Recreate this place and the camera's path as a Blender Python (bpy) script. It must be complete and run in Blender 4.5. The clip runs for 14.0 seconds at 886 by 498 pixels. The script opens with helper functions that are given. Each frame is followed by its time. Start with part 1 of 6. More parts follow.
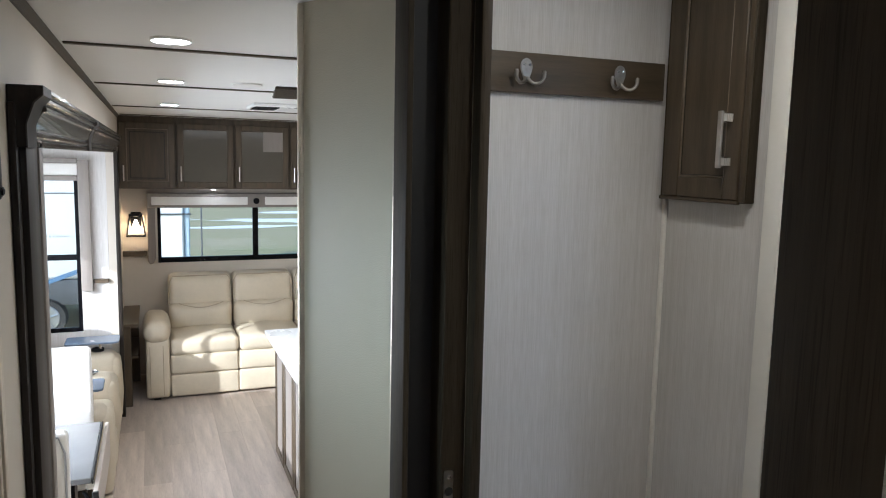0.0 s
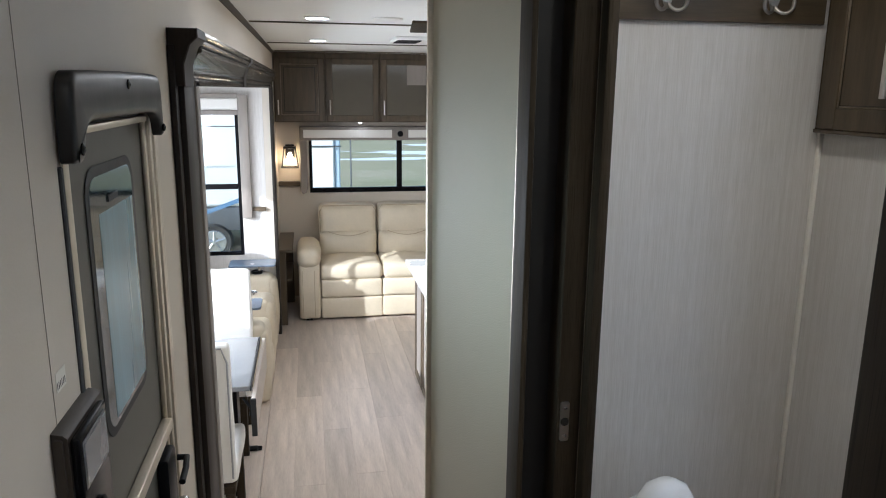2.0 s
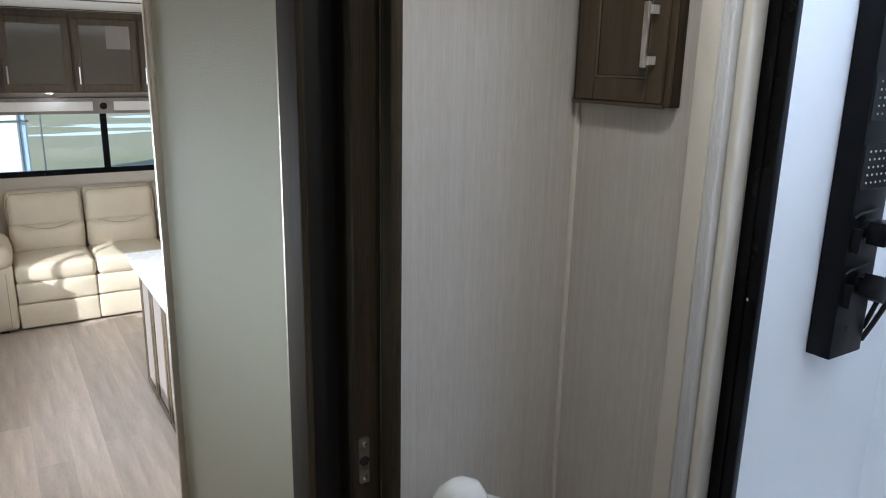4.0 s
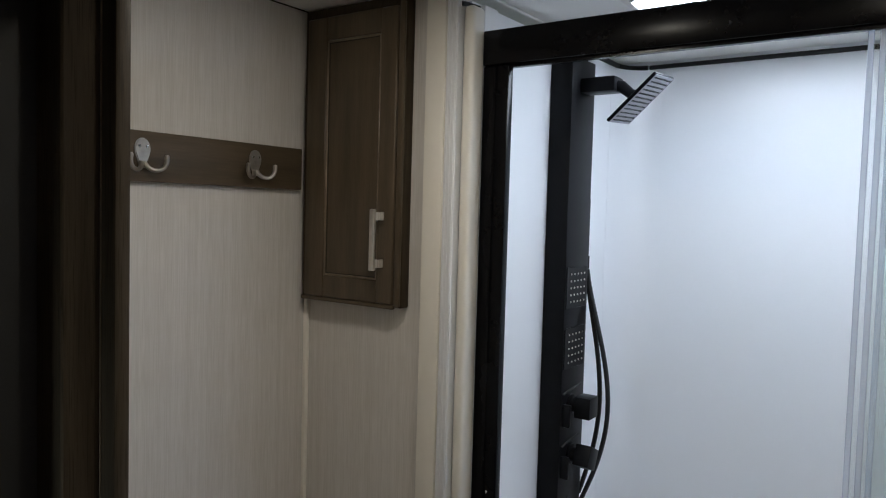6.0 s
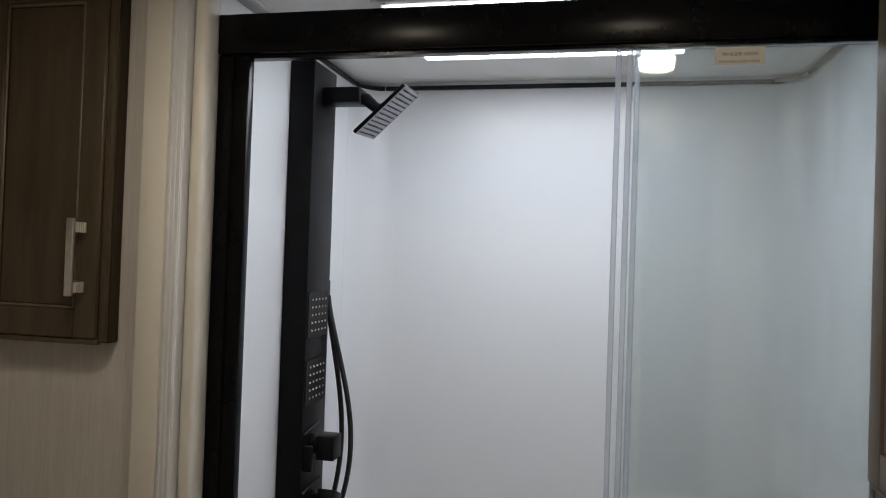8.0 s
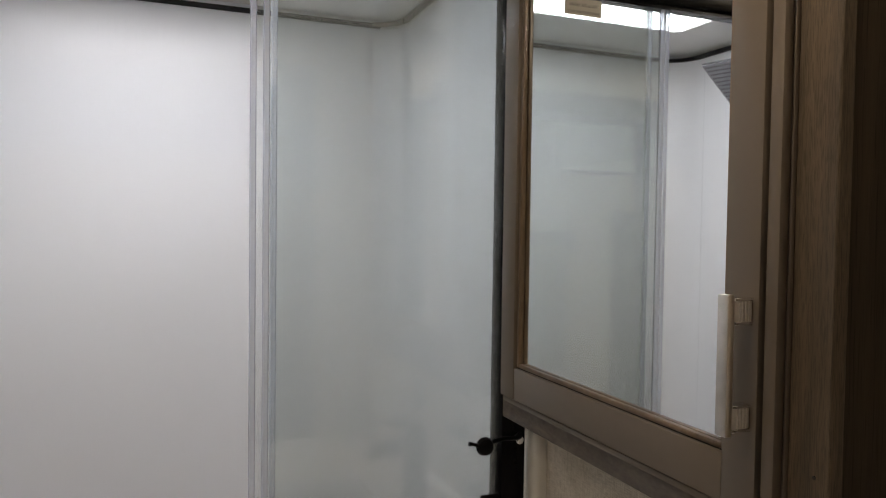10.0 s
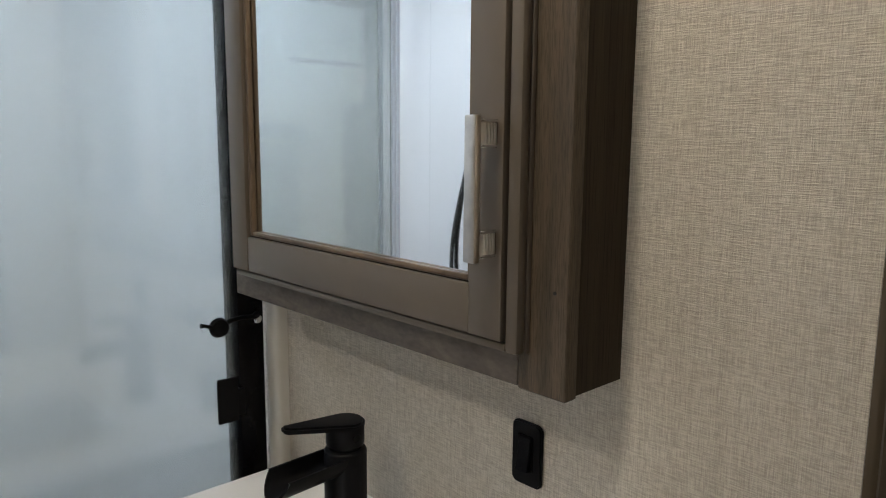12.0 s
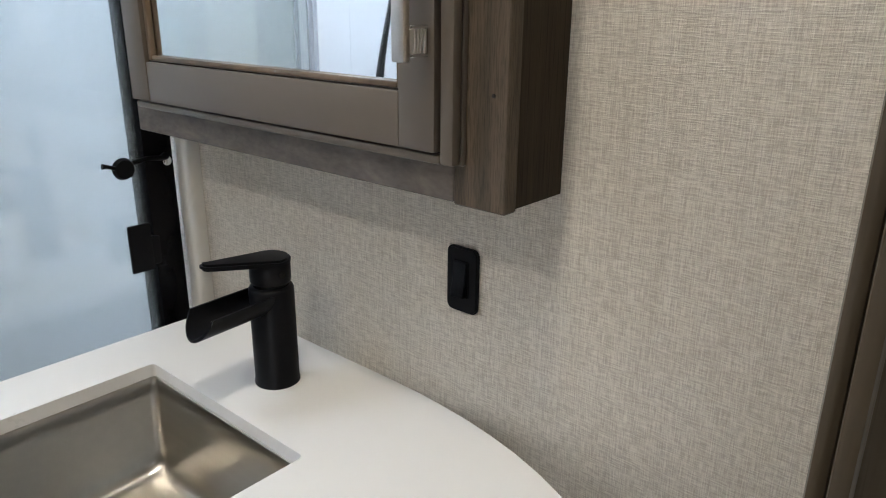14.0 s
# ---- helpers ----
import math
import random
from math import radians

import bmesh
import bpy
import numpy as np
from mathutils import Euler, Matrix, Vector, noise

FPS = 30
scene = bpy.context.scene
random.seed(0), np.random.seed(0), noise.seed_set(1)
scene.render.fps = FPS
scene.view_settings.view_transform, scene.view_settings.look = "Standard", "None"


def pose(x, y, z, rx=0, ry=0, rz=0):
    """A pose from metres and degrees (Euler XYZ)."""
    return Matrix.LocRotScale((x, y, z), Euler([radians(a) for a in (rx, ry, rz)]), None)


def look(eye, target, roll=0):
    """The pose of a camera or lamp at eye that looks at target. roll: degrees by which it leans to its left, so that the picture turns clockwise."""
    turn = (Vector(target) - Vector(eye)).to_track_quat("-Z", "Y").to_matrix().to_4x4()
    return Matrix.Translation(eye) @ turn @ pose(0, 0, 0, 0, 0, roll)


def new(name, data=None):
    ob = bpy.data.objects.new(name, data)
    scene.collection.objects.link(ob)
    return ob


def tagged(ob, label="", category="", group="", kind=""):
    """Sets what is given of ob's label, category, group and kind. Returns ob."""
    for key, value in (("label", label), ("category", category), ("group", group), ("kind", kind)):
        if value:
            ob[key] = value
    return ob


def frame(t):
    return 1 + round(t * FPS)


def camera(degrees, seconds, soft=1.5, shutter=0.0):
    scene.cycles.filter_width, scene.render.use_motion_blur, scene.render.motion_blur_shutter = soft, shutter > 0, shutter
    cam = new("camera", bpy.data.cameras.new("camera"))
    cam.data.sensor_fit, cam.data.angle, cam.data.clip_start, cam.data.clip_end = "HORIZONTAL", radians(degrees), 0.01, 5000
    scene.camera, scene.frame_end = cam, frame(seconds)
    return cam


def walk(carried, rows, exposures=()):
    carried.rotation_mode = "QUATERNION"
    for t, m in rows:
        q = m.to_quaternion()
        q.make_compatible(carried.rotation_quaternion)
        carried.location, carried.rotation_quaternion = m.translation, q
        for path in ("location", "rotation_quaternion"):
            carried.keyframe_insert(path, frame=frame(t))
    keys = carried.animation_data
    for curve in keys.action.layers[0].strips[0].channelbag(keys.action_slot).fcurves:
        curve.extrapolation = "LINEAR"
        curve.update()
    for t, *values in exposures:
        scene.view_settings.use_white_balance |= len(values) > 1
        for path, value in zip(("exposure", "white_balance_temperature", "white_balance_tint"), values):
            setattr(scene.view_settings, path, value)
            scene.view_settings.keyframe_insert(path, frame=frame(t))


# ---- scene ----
# PATH rows: seconds, x, y, z, tilt from level, roll, yaw
PATH = [
    (0, 0.000, 0.000, 1.550, -6.96, -1.19, -21.85),
    (0.5, 0.032, -0.027, 1.576, -9.35, -0.57, -17.36),
    (1, 0.036, -0.054, 1.574, -10.95, -0.40, -13.57),
    (1.5, 0.052, -0.078, 1.556, -11.71, -0.71, -10.85),
    (2, 0.035, -0.039, 1.558, -12.43, -0.55, -10.45),
    (4.5, 0.063, 0.348, 1.550, -13.42, -1.40, -39.39),
    (5, 0.059, 0.380, 1.609, -10.76, -1.51, -45.78),
    (5.5, 0.065, 0.395, 1.668, -6.81, -1.54, -50.91),
    (6, 0.066, 0.397, 1.705, -2.98, -1.59, -54.83),
    (6.5, 0.079, 0.447, 1.698, -0.31, -1.62, -59.55),
    (7, 0.106, 0.494, 1.672, 0.55, -1.68, -64.91),
    (9.3, 0.324, 0.691, 1.613, 0.88, -1.53, -99.64),
    (9.5, 0.329, 0.710, 1.605, 0.66, -1.37, -103.64),
    (10, 0.389, 0.701, 1.604, -1.86, -0.77, -111.91),
    (10.5, 0.411, 0.692, 1.590, -3.63, -0.39, -119.24),
    (11, 0.421, 0.690, 1.563, -4.77, -0.87, -124.62),
    (11.5, 0.440, 0.676, 1.532, -6.53, -0.60, -129.47),
    (12, 0.462, 0.665, 1.513, -8.65, -0.45, -133.04),
    (12.5, 0.484, 0.651, 1.486, -10.83, -0.49, -135.36),
    (13, 0.501, 0.638, 1.471, -14.06, -0.44, -137.26),
    (13.5, 0.502, 0.629, 1.452, -16.53, -0.54, -138.48),
    (14, 0.501, 0.634, 1.441, -18.88, -0.51, -139.10),
]
cam = camera(63.06, 14.0, soft=1.1)
walk(cam, [(t, pose(x, y, z, 90 + p, r, w)) for t, x, y, z, p, r, w in PATH],
     exposures=[(0, 0.57, 5350, 10), (2.2, 0.55, 5350, 10), (4.5, 0.53, 5450, 10), (6, 0.13, 5850, 10), (7, -0.15, 6000, 10), (9.5, -0.17, 7050, 17), (11, 0.08, 6650, 16), (11.5, 0.28, 6400, 12), (12.5, 0.44, 5900, 10), (13, 0.58, 5800, 10), (14, 0.9, 5700, 10)])

# ---- world and light ----
world = bpy.data.worlds.new("sky")
scene.world = world
world.use_nodes = True
wn = world.node_tree
sky = wn.nodes.new("ShaderNodeTexSky")
sky.sky_type = 'NISHITA'
sky.sun_disc = False
sky.sun_elevation = radians(30)
sky.sun_rotation = radians(-62)
wn.links.new(sky.outputs[0], wn.nodes["Background"].inputs[0])
wn.nodes["Background"].inputs[1].default_value = 0.15


def lamp(name, kind, m, power, color, **kw):
    d = bpy.data.lights.new(name, kind)
    d.energy, d.color = power, color
    for k, v in kw.items():
        if k == "angle":
            d.angle = v
        elif k == "size":
            d.size = v
        elif k == "disk":
            d.shape, d.size = 'DISK', v
        elif k == "size_y":
            d.shape = 'RECTANGLE'
            d.size_y = v
        elif k == "radius":
            d.shadow_soft_size = v
        elif k == "spread":
            d.spread = v
    ob = new(name, d)
    ob.matrix_world = m
    return ob


# low sun from outside the slide-out, through its window and the rear one
SUN_FROM = Vector((-0.74, -0.52, 0.40)).normalized()
sun = lamp("sun", 'SUN', look(SUN_FROM * 20, (0, 0, 0)), 5.0, (1, 0.95, 0.86), angle=radians(0.5))
sky.sun_elevation = math.asin(SUN_FROM.z)
sky.sun_rotation = math.atan2(SUN_FROM.x, SUN_FROM.y)

P_BATH, P_PUCK, P_LIVING = 3, 2.7, 20
P_ENTRY = 0.5                # daylight through the tinted entry door window
P_HALL, P_END_FILL, P_SKY = 1.9, 0.2, 20
WARM, COOL = (1, 0.845, 0.61), (0.86, 0.93, 1.0)


# ---- materials ----
def material(name, color, rough=0.5, metal=0.0, vary=0.12, scale=6.0, stretch=(1, 1, 1), bump=0.0, bump_scale=60.0,
             bump_stretch=(1, 1, 1), second=None, coat=0.0, rough_vary=0.08, spec=0.5, island=0.0, distort=0.0):
    """A surface with two scales of variation in colour, roughness and relief."""
    m = bpy.data.materials.new(name)
    m.use_nodes = True
    t = m.node_tree
    b = t.nodes["Principled BSDF"]
    co = t.nodes.new("ShaderNodeTexCoord")
    mp = t.nodes.new("ShaderNodeMapping")
    mp.inputs["Scale"].default_value = stretch
    t.links.new(co.outputs["Object"], mp.inputs[0])
    n1 = t.nodes.new("ShaderNodeTexNoise")
    n1.inputs["Scale"].default_value, n1.inputs["Detail"].default_value = scale, 5
    n1.inputs["Distortion"].default_value = distort
    n2 = t.nodes.new("ShaderNodeTexNoise")
    n2.inputs["Scale"].default_value, n2.inputs["Detail"].default_value = scale * 9, 3
    for n in (n1, n2):
        t.links.new(mp.outputs[0], n.inputs["Vector"])
    add = t.nodes.new("ShaderNodeMath")
    add.operation = 'MULTIPLY_ADD'
    add.inputs[1].default_value = 0.35
    t.links.new(n2.outputs[0], add.inputs[0])
    t.links.new(n1.outputs[0], add.inputs[2])
    ramp = t.nodes.new("ShaderNodeValToRGB")
    dark = second or tuple(c * (1 - vary) for c in color)
    lite = color if second else tuple(min(1, c * (1 + vary)) for c in color)
    ramp.color_ramp.elements[0].position, ramp.color_ramp.elements[1].position = 0.45, 0.92
    ramp.color_ramp.elements[0].color, ramp.color_ramp.elements[1].color = (*dark, 1), (*lite, 1)
    t.links.new(add.outputs[0], ramp.inputs[0])
    out = ramp.outputs[0]
    if island:
        info = t.nodes.new("ShaderNodeObjectInfo")
        sub = t.nodes.new("ShaderNodeMapRange")
        sub.inputs["To Min"].default_value, sub.inputs["To Max"].default_value = 1 - island, 1 + island
        t.links.new(info.outputs["Random"], sub.inputs["Value"])
        hsv = t.nodes.new("ShaderNodeHueSaturation")
        t.links.new(sub.outputs[0], hsv.inputs["Value"])
        t.links.new(out, hsv.inputs["Color"])
        out = hsv.outputs[0]
    t.links.new(out, b.inputs["Base Color"])
    mr = t.nodes.new("ShaderNodeMapRange")
    mr.inputs["To Min"].default_value, mr.inputs["To Max"].default_value = max(0.02, rough - rough_vary), min(1, rough + rough_vary)
    t.links.new(n1.outputs[0], mr.inputs["Value"])
    t.links.new(mr.outputs[0], b.inputs["Roughness"])
    b.inputs["Metallic"].default_value = metal
    b.inputs["Coat Weight"].default_value = coat
    b.inputs["Specular IOR Level"].default_value = spec
    if bump:
        mp2 = t.nodes.new("ShaderNodeMapping")
        mp2.inputs["Scale"].default_value = bump_stretch
        t.links.new(co.outputs["Object"], mp2.inputs[0])
        n3 = t.nodes.new("ShaderNodeTexNoise")
        n3.inputs["Scale"].default_value, n3.inputs["Detail"].default_value = bump_scale, 3
        t.links.new(mp2.outputs[0], n3.inputs["Vector"])
        bp = t.nodes.new("ShaderNodeBump")
        bp.inputs["Strength"].default_value, bp.inputs["Distance"].default_value = bump, 0.002
        t.links.new(n3.outputs[0], bp.inputs["Height"])
        t.links.new(bp.outputs[0], b.inputs["Normal"])
    return m


def woven(name, light, dark, amount, pitch, bump, rough=0.6, cross=0.35, spec=0.5, broad=0.6, long=0.035, wide=0.05):
    """Vinyl wall covering: fine upright threads with weaker cross threads."""
    m = material(name, light, rough, vary=0.04, scale=2.5, spec=spec)
    t = m.node_tree
    b = t.nodes["Principled BSDF"]
    base = b.inputs["Base Color"].links[0].from_socket
    co = t.nodes.new("ShaderNodeTexCoord")
    outs = []
    for st, sc in (((1, 1, long), pitch), ((wide, wide, 1.0), pitch * 0.9), ((1, 1, 0.01), pitch * 0.22)):
        mp = t.nodes.new("ShaderNodeMapping")
        mp.inputs["Scale"].default_value = st
        t.links.new(co.outputs["Object"], mp.inputs[0])
        n = t.nodes.new("ShaderNodeTexNoise")
        n.inputs["Scale"].default_value, n.inputs["Detail"].default_value = sc, 2
        t.links.new(mp.outputs[0], n.inputs["Vector"])
        outs.append(n.outputs[0])
    a = t.nodes.new("ShaderNodeMath")
    a.operation = 'MULTIPLY_ADD'
    a.inputs[1].default_value = cross
    t.links.new(outs[1], a.inputs[0])
    t.links.new(outs[0], a.inputs[2])
    a2 = t.nodes.new("ShaderNodeMath")
    a2.operation = 'MULTIPLY_ADD'
    a2.inputs[1].default_value = broad
    t.links.new(outs[2], a2.inputs[0])
    t.links.new(a.outputs[0], a2.inputs[2])
    ramp = t.nodes.new("ShaderNodeMapRange")
    mid = 0.5 + 0.5 * cross + 0.5 * broad
    ramp.inputs["From Min"].default_value, ramp.inputs["From Max"].default_value = mid - 0.2, mid + 0.2
    t.links.new(a2.outputs[0], ramp.inputs["Value"])
    mix = t.nodes.new("ShaderNodeMix")
    mix.data_type = 'RGBA'
    mul = t.nodes.new("ShaderNodeMath")
    mul.operation = 'MULTIPLY'
    mul.inputs[1].default_value = amount
    t.links.new(ramp.outputs[0], mul.inputs[0])
    t.links.new(mul.outputs[0], mix.inputs[0])
    t.links.new(base, mix.inputs[6])
    mix.inputs[7].default_value = (*dark, 1)
    t.links.new(mix.outputs[2], b.inputs["Base Color"])
    bp = t.nodes.new("ShaderNodeBump")
    bp.inputs["Strength"].default_value, bp.inputs["Distance"].default_value = bump, 0.0015
    t.links.new(a.outputs[0], bp.inputs["Height"])
    t.links.new(bp.outputs[0], b.inputs["Normal"])
    return m


def pores(m, amount=0.5, scale=620, stretch=(1, 1, 0.05), low=0.56, high=0.66):
    """Adds short dark pore strokes along the grain."""
    t = m.node_tree
    b = t.nodes["Principled BSDF"]
    src = b.inputs["Base Color"].links[0].from_socket
    co = t.nodes.new("ShaderNodeTexCoord")
    mp = t.nodes.new("ShaderNodeMapping")
    mp.inputs["Scale"].default_value = stretch
    t.links.new(co.outputs["Object"], mp.inputs[0])
    n = t.nodes.new("ShaderNodeTexNoise")
    n.inputs["Scale"].default_value, n.inputs["Detail"].default_value = scale, 2
    t.links.new(mp.outputs[0], n.inputs["Vector"])
    r = t.nodes.new("ShaderNodeMapRange")
    r.inputs["From Min"].default_value, r.inputs["From Max"].default_value = low, high
    r.inputs["To Min"].default_value, r.inputs["To Max"].default_value = 1.0, 1.0 - amount
    t.links.new(n.outputs[0], r.inputs["Value"])
    mx = t.nodes.new("ShaderNodeMix")
    mx.data_type, mx.blend_type = 'RGBA', 'MULTIPLY'
    mx.inputs[0].default_value = 1.0
    t.links.new(src, mx.inputs[6])
    t.links.new(r.outputs[0], mx.inputs[7])
    t.links.new(mx.outputs[2], b.inputs["Base Color"])
    return m


def glowing(name, color, strength):
    m = bpy.data.materials.new(name)
    m.use_nodes = True
    b = m.node_tree.nodes["Principled BSDF"]
    b.inputs["Base Color"].default_value = (0.9, 0.9, 0.9, 1)
    b.inputs["Emission Color"].default_value = (*color, 1)
    b.inputs["Emission Strength"].default_value = strength
    return m


def glassy(name, tint=(1, 1, 1), rough=0.0, haze=(0.78, 0.85, 0.86), gloss_rough=0.02):
    """A thin pane: mostly see-through, with a mirror gloss by Fresnel."""
    m = bpy.data.materials.new(name)
    m.use_nodes = True
    t = m.node_tree
    t.nodes.remove(t.nodes["Principled BSDF"])
    tr = t.nodes.new("ShaderNodeBsdfTransparent")
    tr.inputs[0].default_value = (*tint, 1)
    gl = t.nodes.new("ShaderNodeBsdfGlossy")
    gl.inputs["Roughness"].default_value = gloss_rough
    fr = t.nodes.new("ShaderNodeFresnel")
    fr.inputs[0].default_value = 1.5
    mix = t.nodes.new("ShaderNodeMixShader")
    t.links.new(fr.outputs[0], mix.inputs[0])
    t.links.new(tr.outputs[0], mix.inputs[1])
    t.links.new(gl.outputs[0], mix.inputs[2])
    last = mix
    if rough:
        df = t.nodes.new("ShaderNodeBsdfDiffuse")
        df.inputs[0].default_value = (*haze, 1)
        m2 = t.nodes.new("ShaderNodeMixShader")
        m2.inputs[0].default_value = rough
        t.links.new(mix.outputs[0], m2.inputs[1])
        t.links.new(df.outputs[0], m2.inputs[2])
        last = m2
    t.links.new(last.outputs[0], t.nodes["Material Output"].inputs[0])
    return m


WOOD = material("stained_maple", (0.078, 0.058, 0.036), 0.42, vary=0.3, spec=0.35, scale=7, stretch=(4, 4, 0.35), bump=0.12, bump_scale=40, bump_stretch=(6, 6, 0.5))
WOOD_H = material("stained_maple_level", (0.078, 0.058, 0.036), 0.42, vary=0.3, spec=0.35, scale=7, stretch=(0.35, 4, 4), bump=0.12, bump_scale=40, bump_stretch=(0.5, 6, 6))
WOOD_LITE = material("painted_taupe_door", (0.122, 0.098, 0.074), 0.4, vary=0.08, scale=5)
WOOD_END = pores(material("walnut_print", (0.090, 0.066, 0.043), 0.55, vary=0.38, scale=9, stretch=(6, 6, 0.3), bump=0.3, bump_scale=90, bump_stretch=(6, 6, 0.3), spec=0.35), 0.45, 1300, (1, 1, 0.045), 0.48, 0.64)
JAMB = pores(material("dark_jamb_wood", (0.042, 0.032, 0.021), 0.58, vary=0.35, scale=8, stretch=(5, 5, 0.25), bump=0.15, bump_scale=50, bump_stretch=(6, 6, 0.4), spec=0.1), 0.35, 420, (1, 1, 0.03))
GROOVE = material("dark_glaze_groove", (0.012, 0.009, 0.006), 0.6, vary=0.3, scale=20)
PALE_EDGE = material("pale_edge_line", (0.17, 0.13, 0.09), 0.4, vary=0.25, scale=20)
PAPER = woven("linen_wall_covering", (0.60, 0.575, 0.55), (0.40, 0.37, 0.33), 0.42, 300, 0.25, cross=0.12)
PAPER_TAN = woven("tan_woven_wall_covering", (0.68, 0.625, 0.54), (0.28, 0.24, 0.185), 0.60, 900, 1.0, cross=0.85, broad=0.35, long=0.055, wide=0.085)
PANEL = material("embossed_vinyl_panel", (0.60, 0.55, 0.43), 0.36, vary=0.02, scale=3, rough_vary=0.03, bump=0.5, bump_scale=280, bump_stretch=(1, 1, 1.1))
CREAM = material("cream_side_wall", (0.575, 0.515, 0.43), 0.6, vary=0.03, scale=2, bump=0.08, bump_scale=200)
CEIL = material("white_ceiling_vinyl", (0.78, 0.772, 0.74), 0.55, vary=0.02, scale=2, bump=0.05, bump_scale=150)
TRIM = material("white_vinyl_trim", (0.72, 0.69, 0.63), 0.42, vary=0.03, scale=8)
TRIM_COOL = material("white_ribbed_trim", (0.70, 0.71, 0.74), 0.45, vary=0.03, scale=8)
SHOWER = material("white_shower_acrylic", (0.80, 0.81, 0.83), 0.30, vary=0.003, scale=2, stretch=(1, 1, 0.3), rough_vary=0.04, bump=0.17, bump_scale=14, bump_stretch=(3, 3, 0.12), spec=0.5)
BLACK = material("satin_black_aluminium", (0.004, 0.004, 0.005), 0.25, vary=0.2, scale=10, spec=0.14, rough_vary=0.03)
MATTE = material("matte_black_metal", (0.006, 0.006, 0.007), 0.38, vary=0.2, scale=20, spec=0.12)
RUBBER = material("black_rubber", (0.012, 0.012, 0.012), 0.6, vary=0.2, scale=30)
NICKEL = material("brushed_nickel", (0.62, 0.58, 0.53), 0.32, 1.0, vary=0.1, scale=60)
SATIN = material("satin_nickel_cast", (0.78, 0.75, 0.70), 0.45, 0.6, vary=0.05, scale=40)
GUNMETAL = material("dark_gunmetal", (0.30, 0.30, 0.32), 0.34, 1.0, vary=0.1, scale=40)
PEWTER = material("pewter_hook_metal", (0.40, 0.375, 0.34), 0.36, 1.0, vary=0.15, scale=60)
STEEL = material("brushed_steel", (0.55, 0.52, 0.47), 0.29, 1.0, vary=0.03, scale=14, stretch=(0.3, 6, 6), rough_vary=0.02)
STEEL.node_tree.nodes["Principled BSDF"].inputs["Anisotropic"].default_value = 0.7
CHROME = material("chrome", (0.8, 0.8, 0.8), 0.1, 1.0, vary=0.03, scale=20, rough_vary=0.03)
SOLID = material("white_solid_surface", (0.82, 0.80, 0.77), 0.28, vary=0.004, scale=3, rough_vary=0.03)
FLOORING = material("light_oak_vinyl_plank", (0.47, 0.395, 0.33), 0.33, vary=0.22, scale=4, stretch=(5, 0.5, 1), bump=0.06, bump_scale=60, bump_stretch=(5, 0.4, 1), island=0.13)
JOINT = material("plank_joint", (0.40, 0.34, 0.29), 0.6, vary=0.1, scale=10)
LEATHER = material("cream_leather", (0.56, 0.485, 0.36), 0.45, vary=0.07, scale=5, bump=0.3, bump_scale=220)
PIPING = material("stitched_seam", (0.36, 0.30, 0.21), 0.6, vary=0.1, scale=30)
WHITE_VINYL = material("white_upholstery", (0.76, 0.74, 0.70), 0.5, vary=0.03, scale=5, bump=0.15, bump_scale=150)
GREY_PAINT = material("taupe_grey_door_skin", (0.075, 0.070, 0.055), 0.5, vary=0.1, scale=5, bump=0.1, bump_scale=180)
SMOKED = material("dark_tinted_glass", (0.035, 0.05, 0.055), 0.06, vary=0.1, scale=2, rough_vary=0.02)
MIRROR = material("mirror_silver", (0.88, 0.90, 0.89), 0.012, 1.0, vary=0.0, scale=2, rough_vary=0.01)
GLASS = glassy("shower_glass", (0.968, 0.982, 0.982), rough=0.03)
GLASS_EDGE = glassy("clear_seal", (0.9, 0.93, 0.97), rough=0.45, haze=(0.74, 0.80, 0.92))
WINDOW = glassy("window_glass", (0.92, 0.95, 0.94))
LED = glowing("led_diffuser", (0.88, 0.94, 1.0), 6)
PUCK = glowing("puck_diffuser", (1, 0.97, 0.9), 30)
BULB = glowing("warm_bulb", (1, 0.72, 0.4), 25)
PLASTIC = material("white_plastic", (0.72, 0.71, 0.68), 0.4, vary=0.02, scale=6)
PORCELAIN = material("white_porcelain", (0.85, 0.85, 0.85), 0.1, vary=0.01, scale=3)
PAPERLABEL = material("paper_label", (0.72, 0.69, 0.62), 0.7, vary=0.04, scale=20)
INK = material("grey_ink", (0.06, 0.06, 0.06), 0.7, vary=0.1, scale=20)
SILVER_TRIM = material("champagne_aluminium", (0.58, 0.52, 0.42), 0.38, 0.8, vary=0.1, scale=20)


# ---- mesh helpers ----
def box(bm, x0, y0, z0, x1, y1, z1, bevel=0.0, seg=1):
    r = bmesh.ops.create_cube(bm, size=1)
    vs = r["verts"]
    for v in vs:
        v.co = Vector(((x0 + x1) / 2 + v.co.x * (x1 - x0), (y0 + y1) / 2 + v.co.y * (y1 - y0), (z0 + z1) / 2 + v.co.z * (z1 - z0)))
    if bevel:
        es = {e for v in vs for e in v.link_edges}
        bmesh.ops.bevel(bm, geom=list(es), offset=bevel, segments=seg, affect='EDGES', profile=0.5)
    return bm


def boxes(*bs, bevel=0.0, seg=1):
    bm = bmesh.new()
    for b in bs:
        box(bm, *b, bevel=bevel, seg=seg)
    return bm


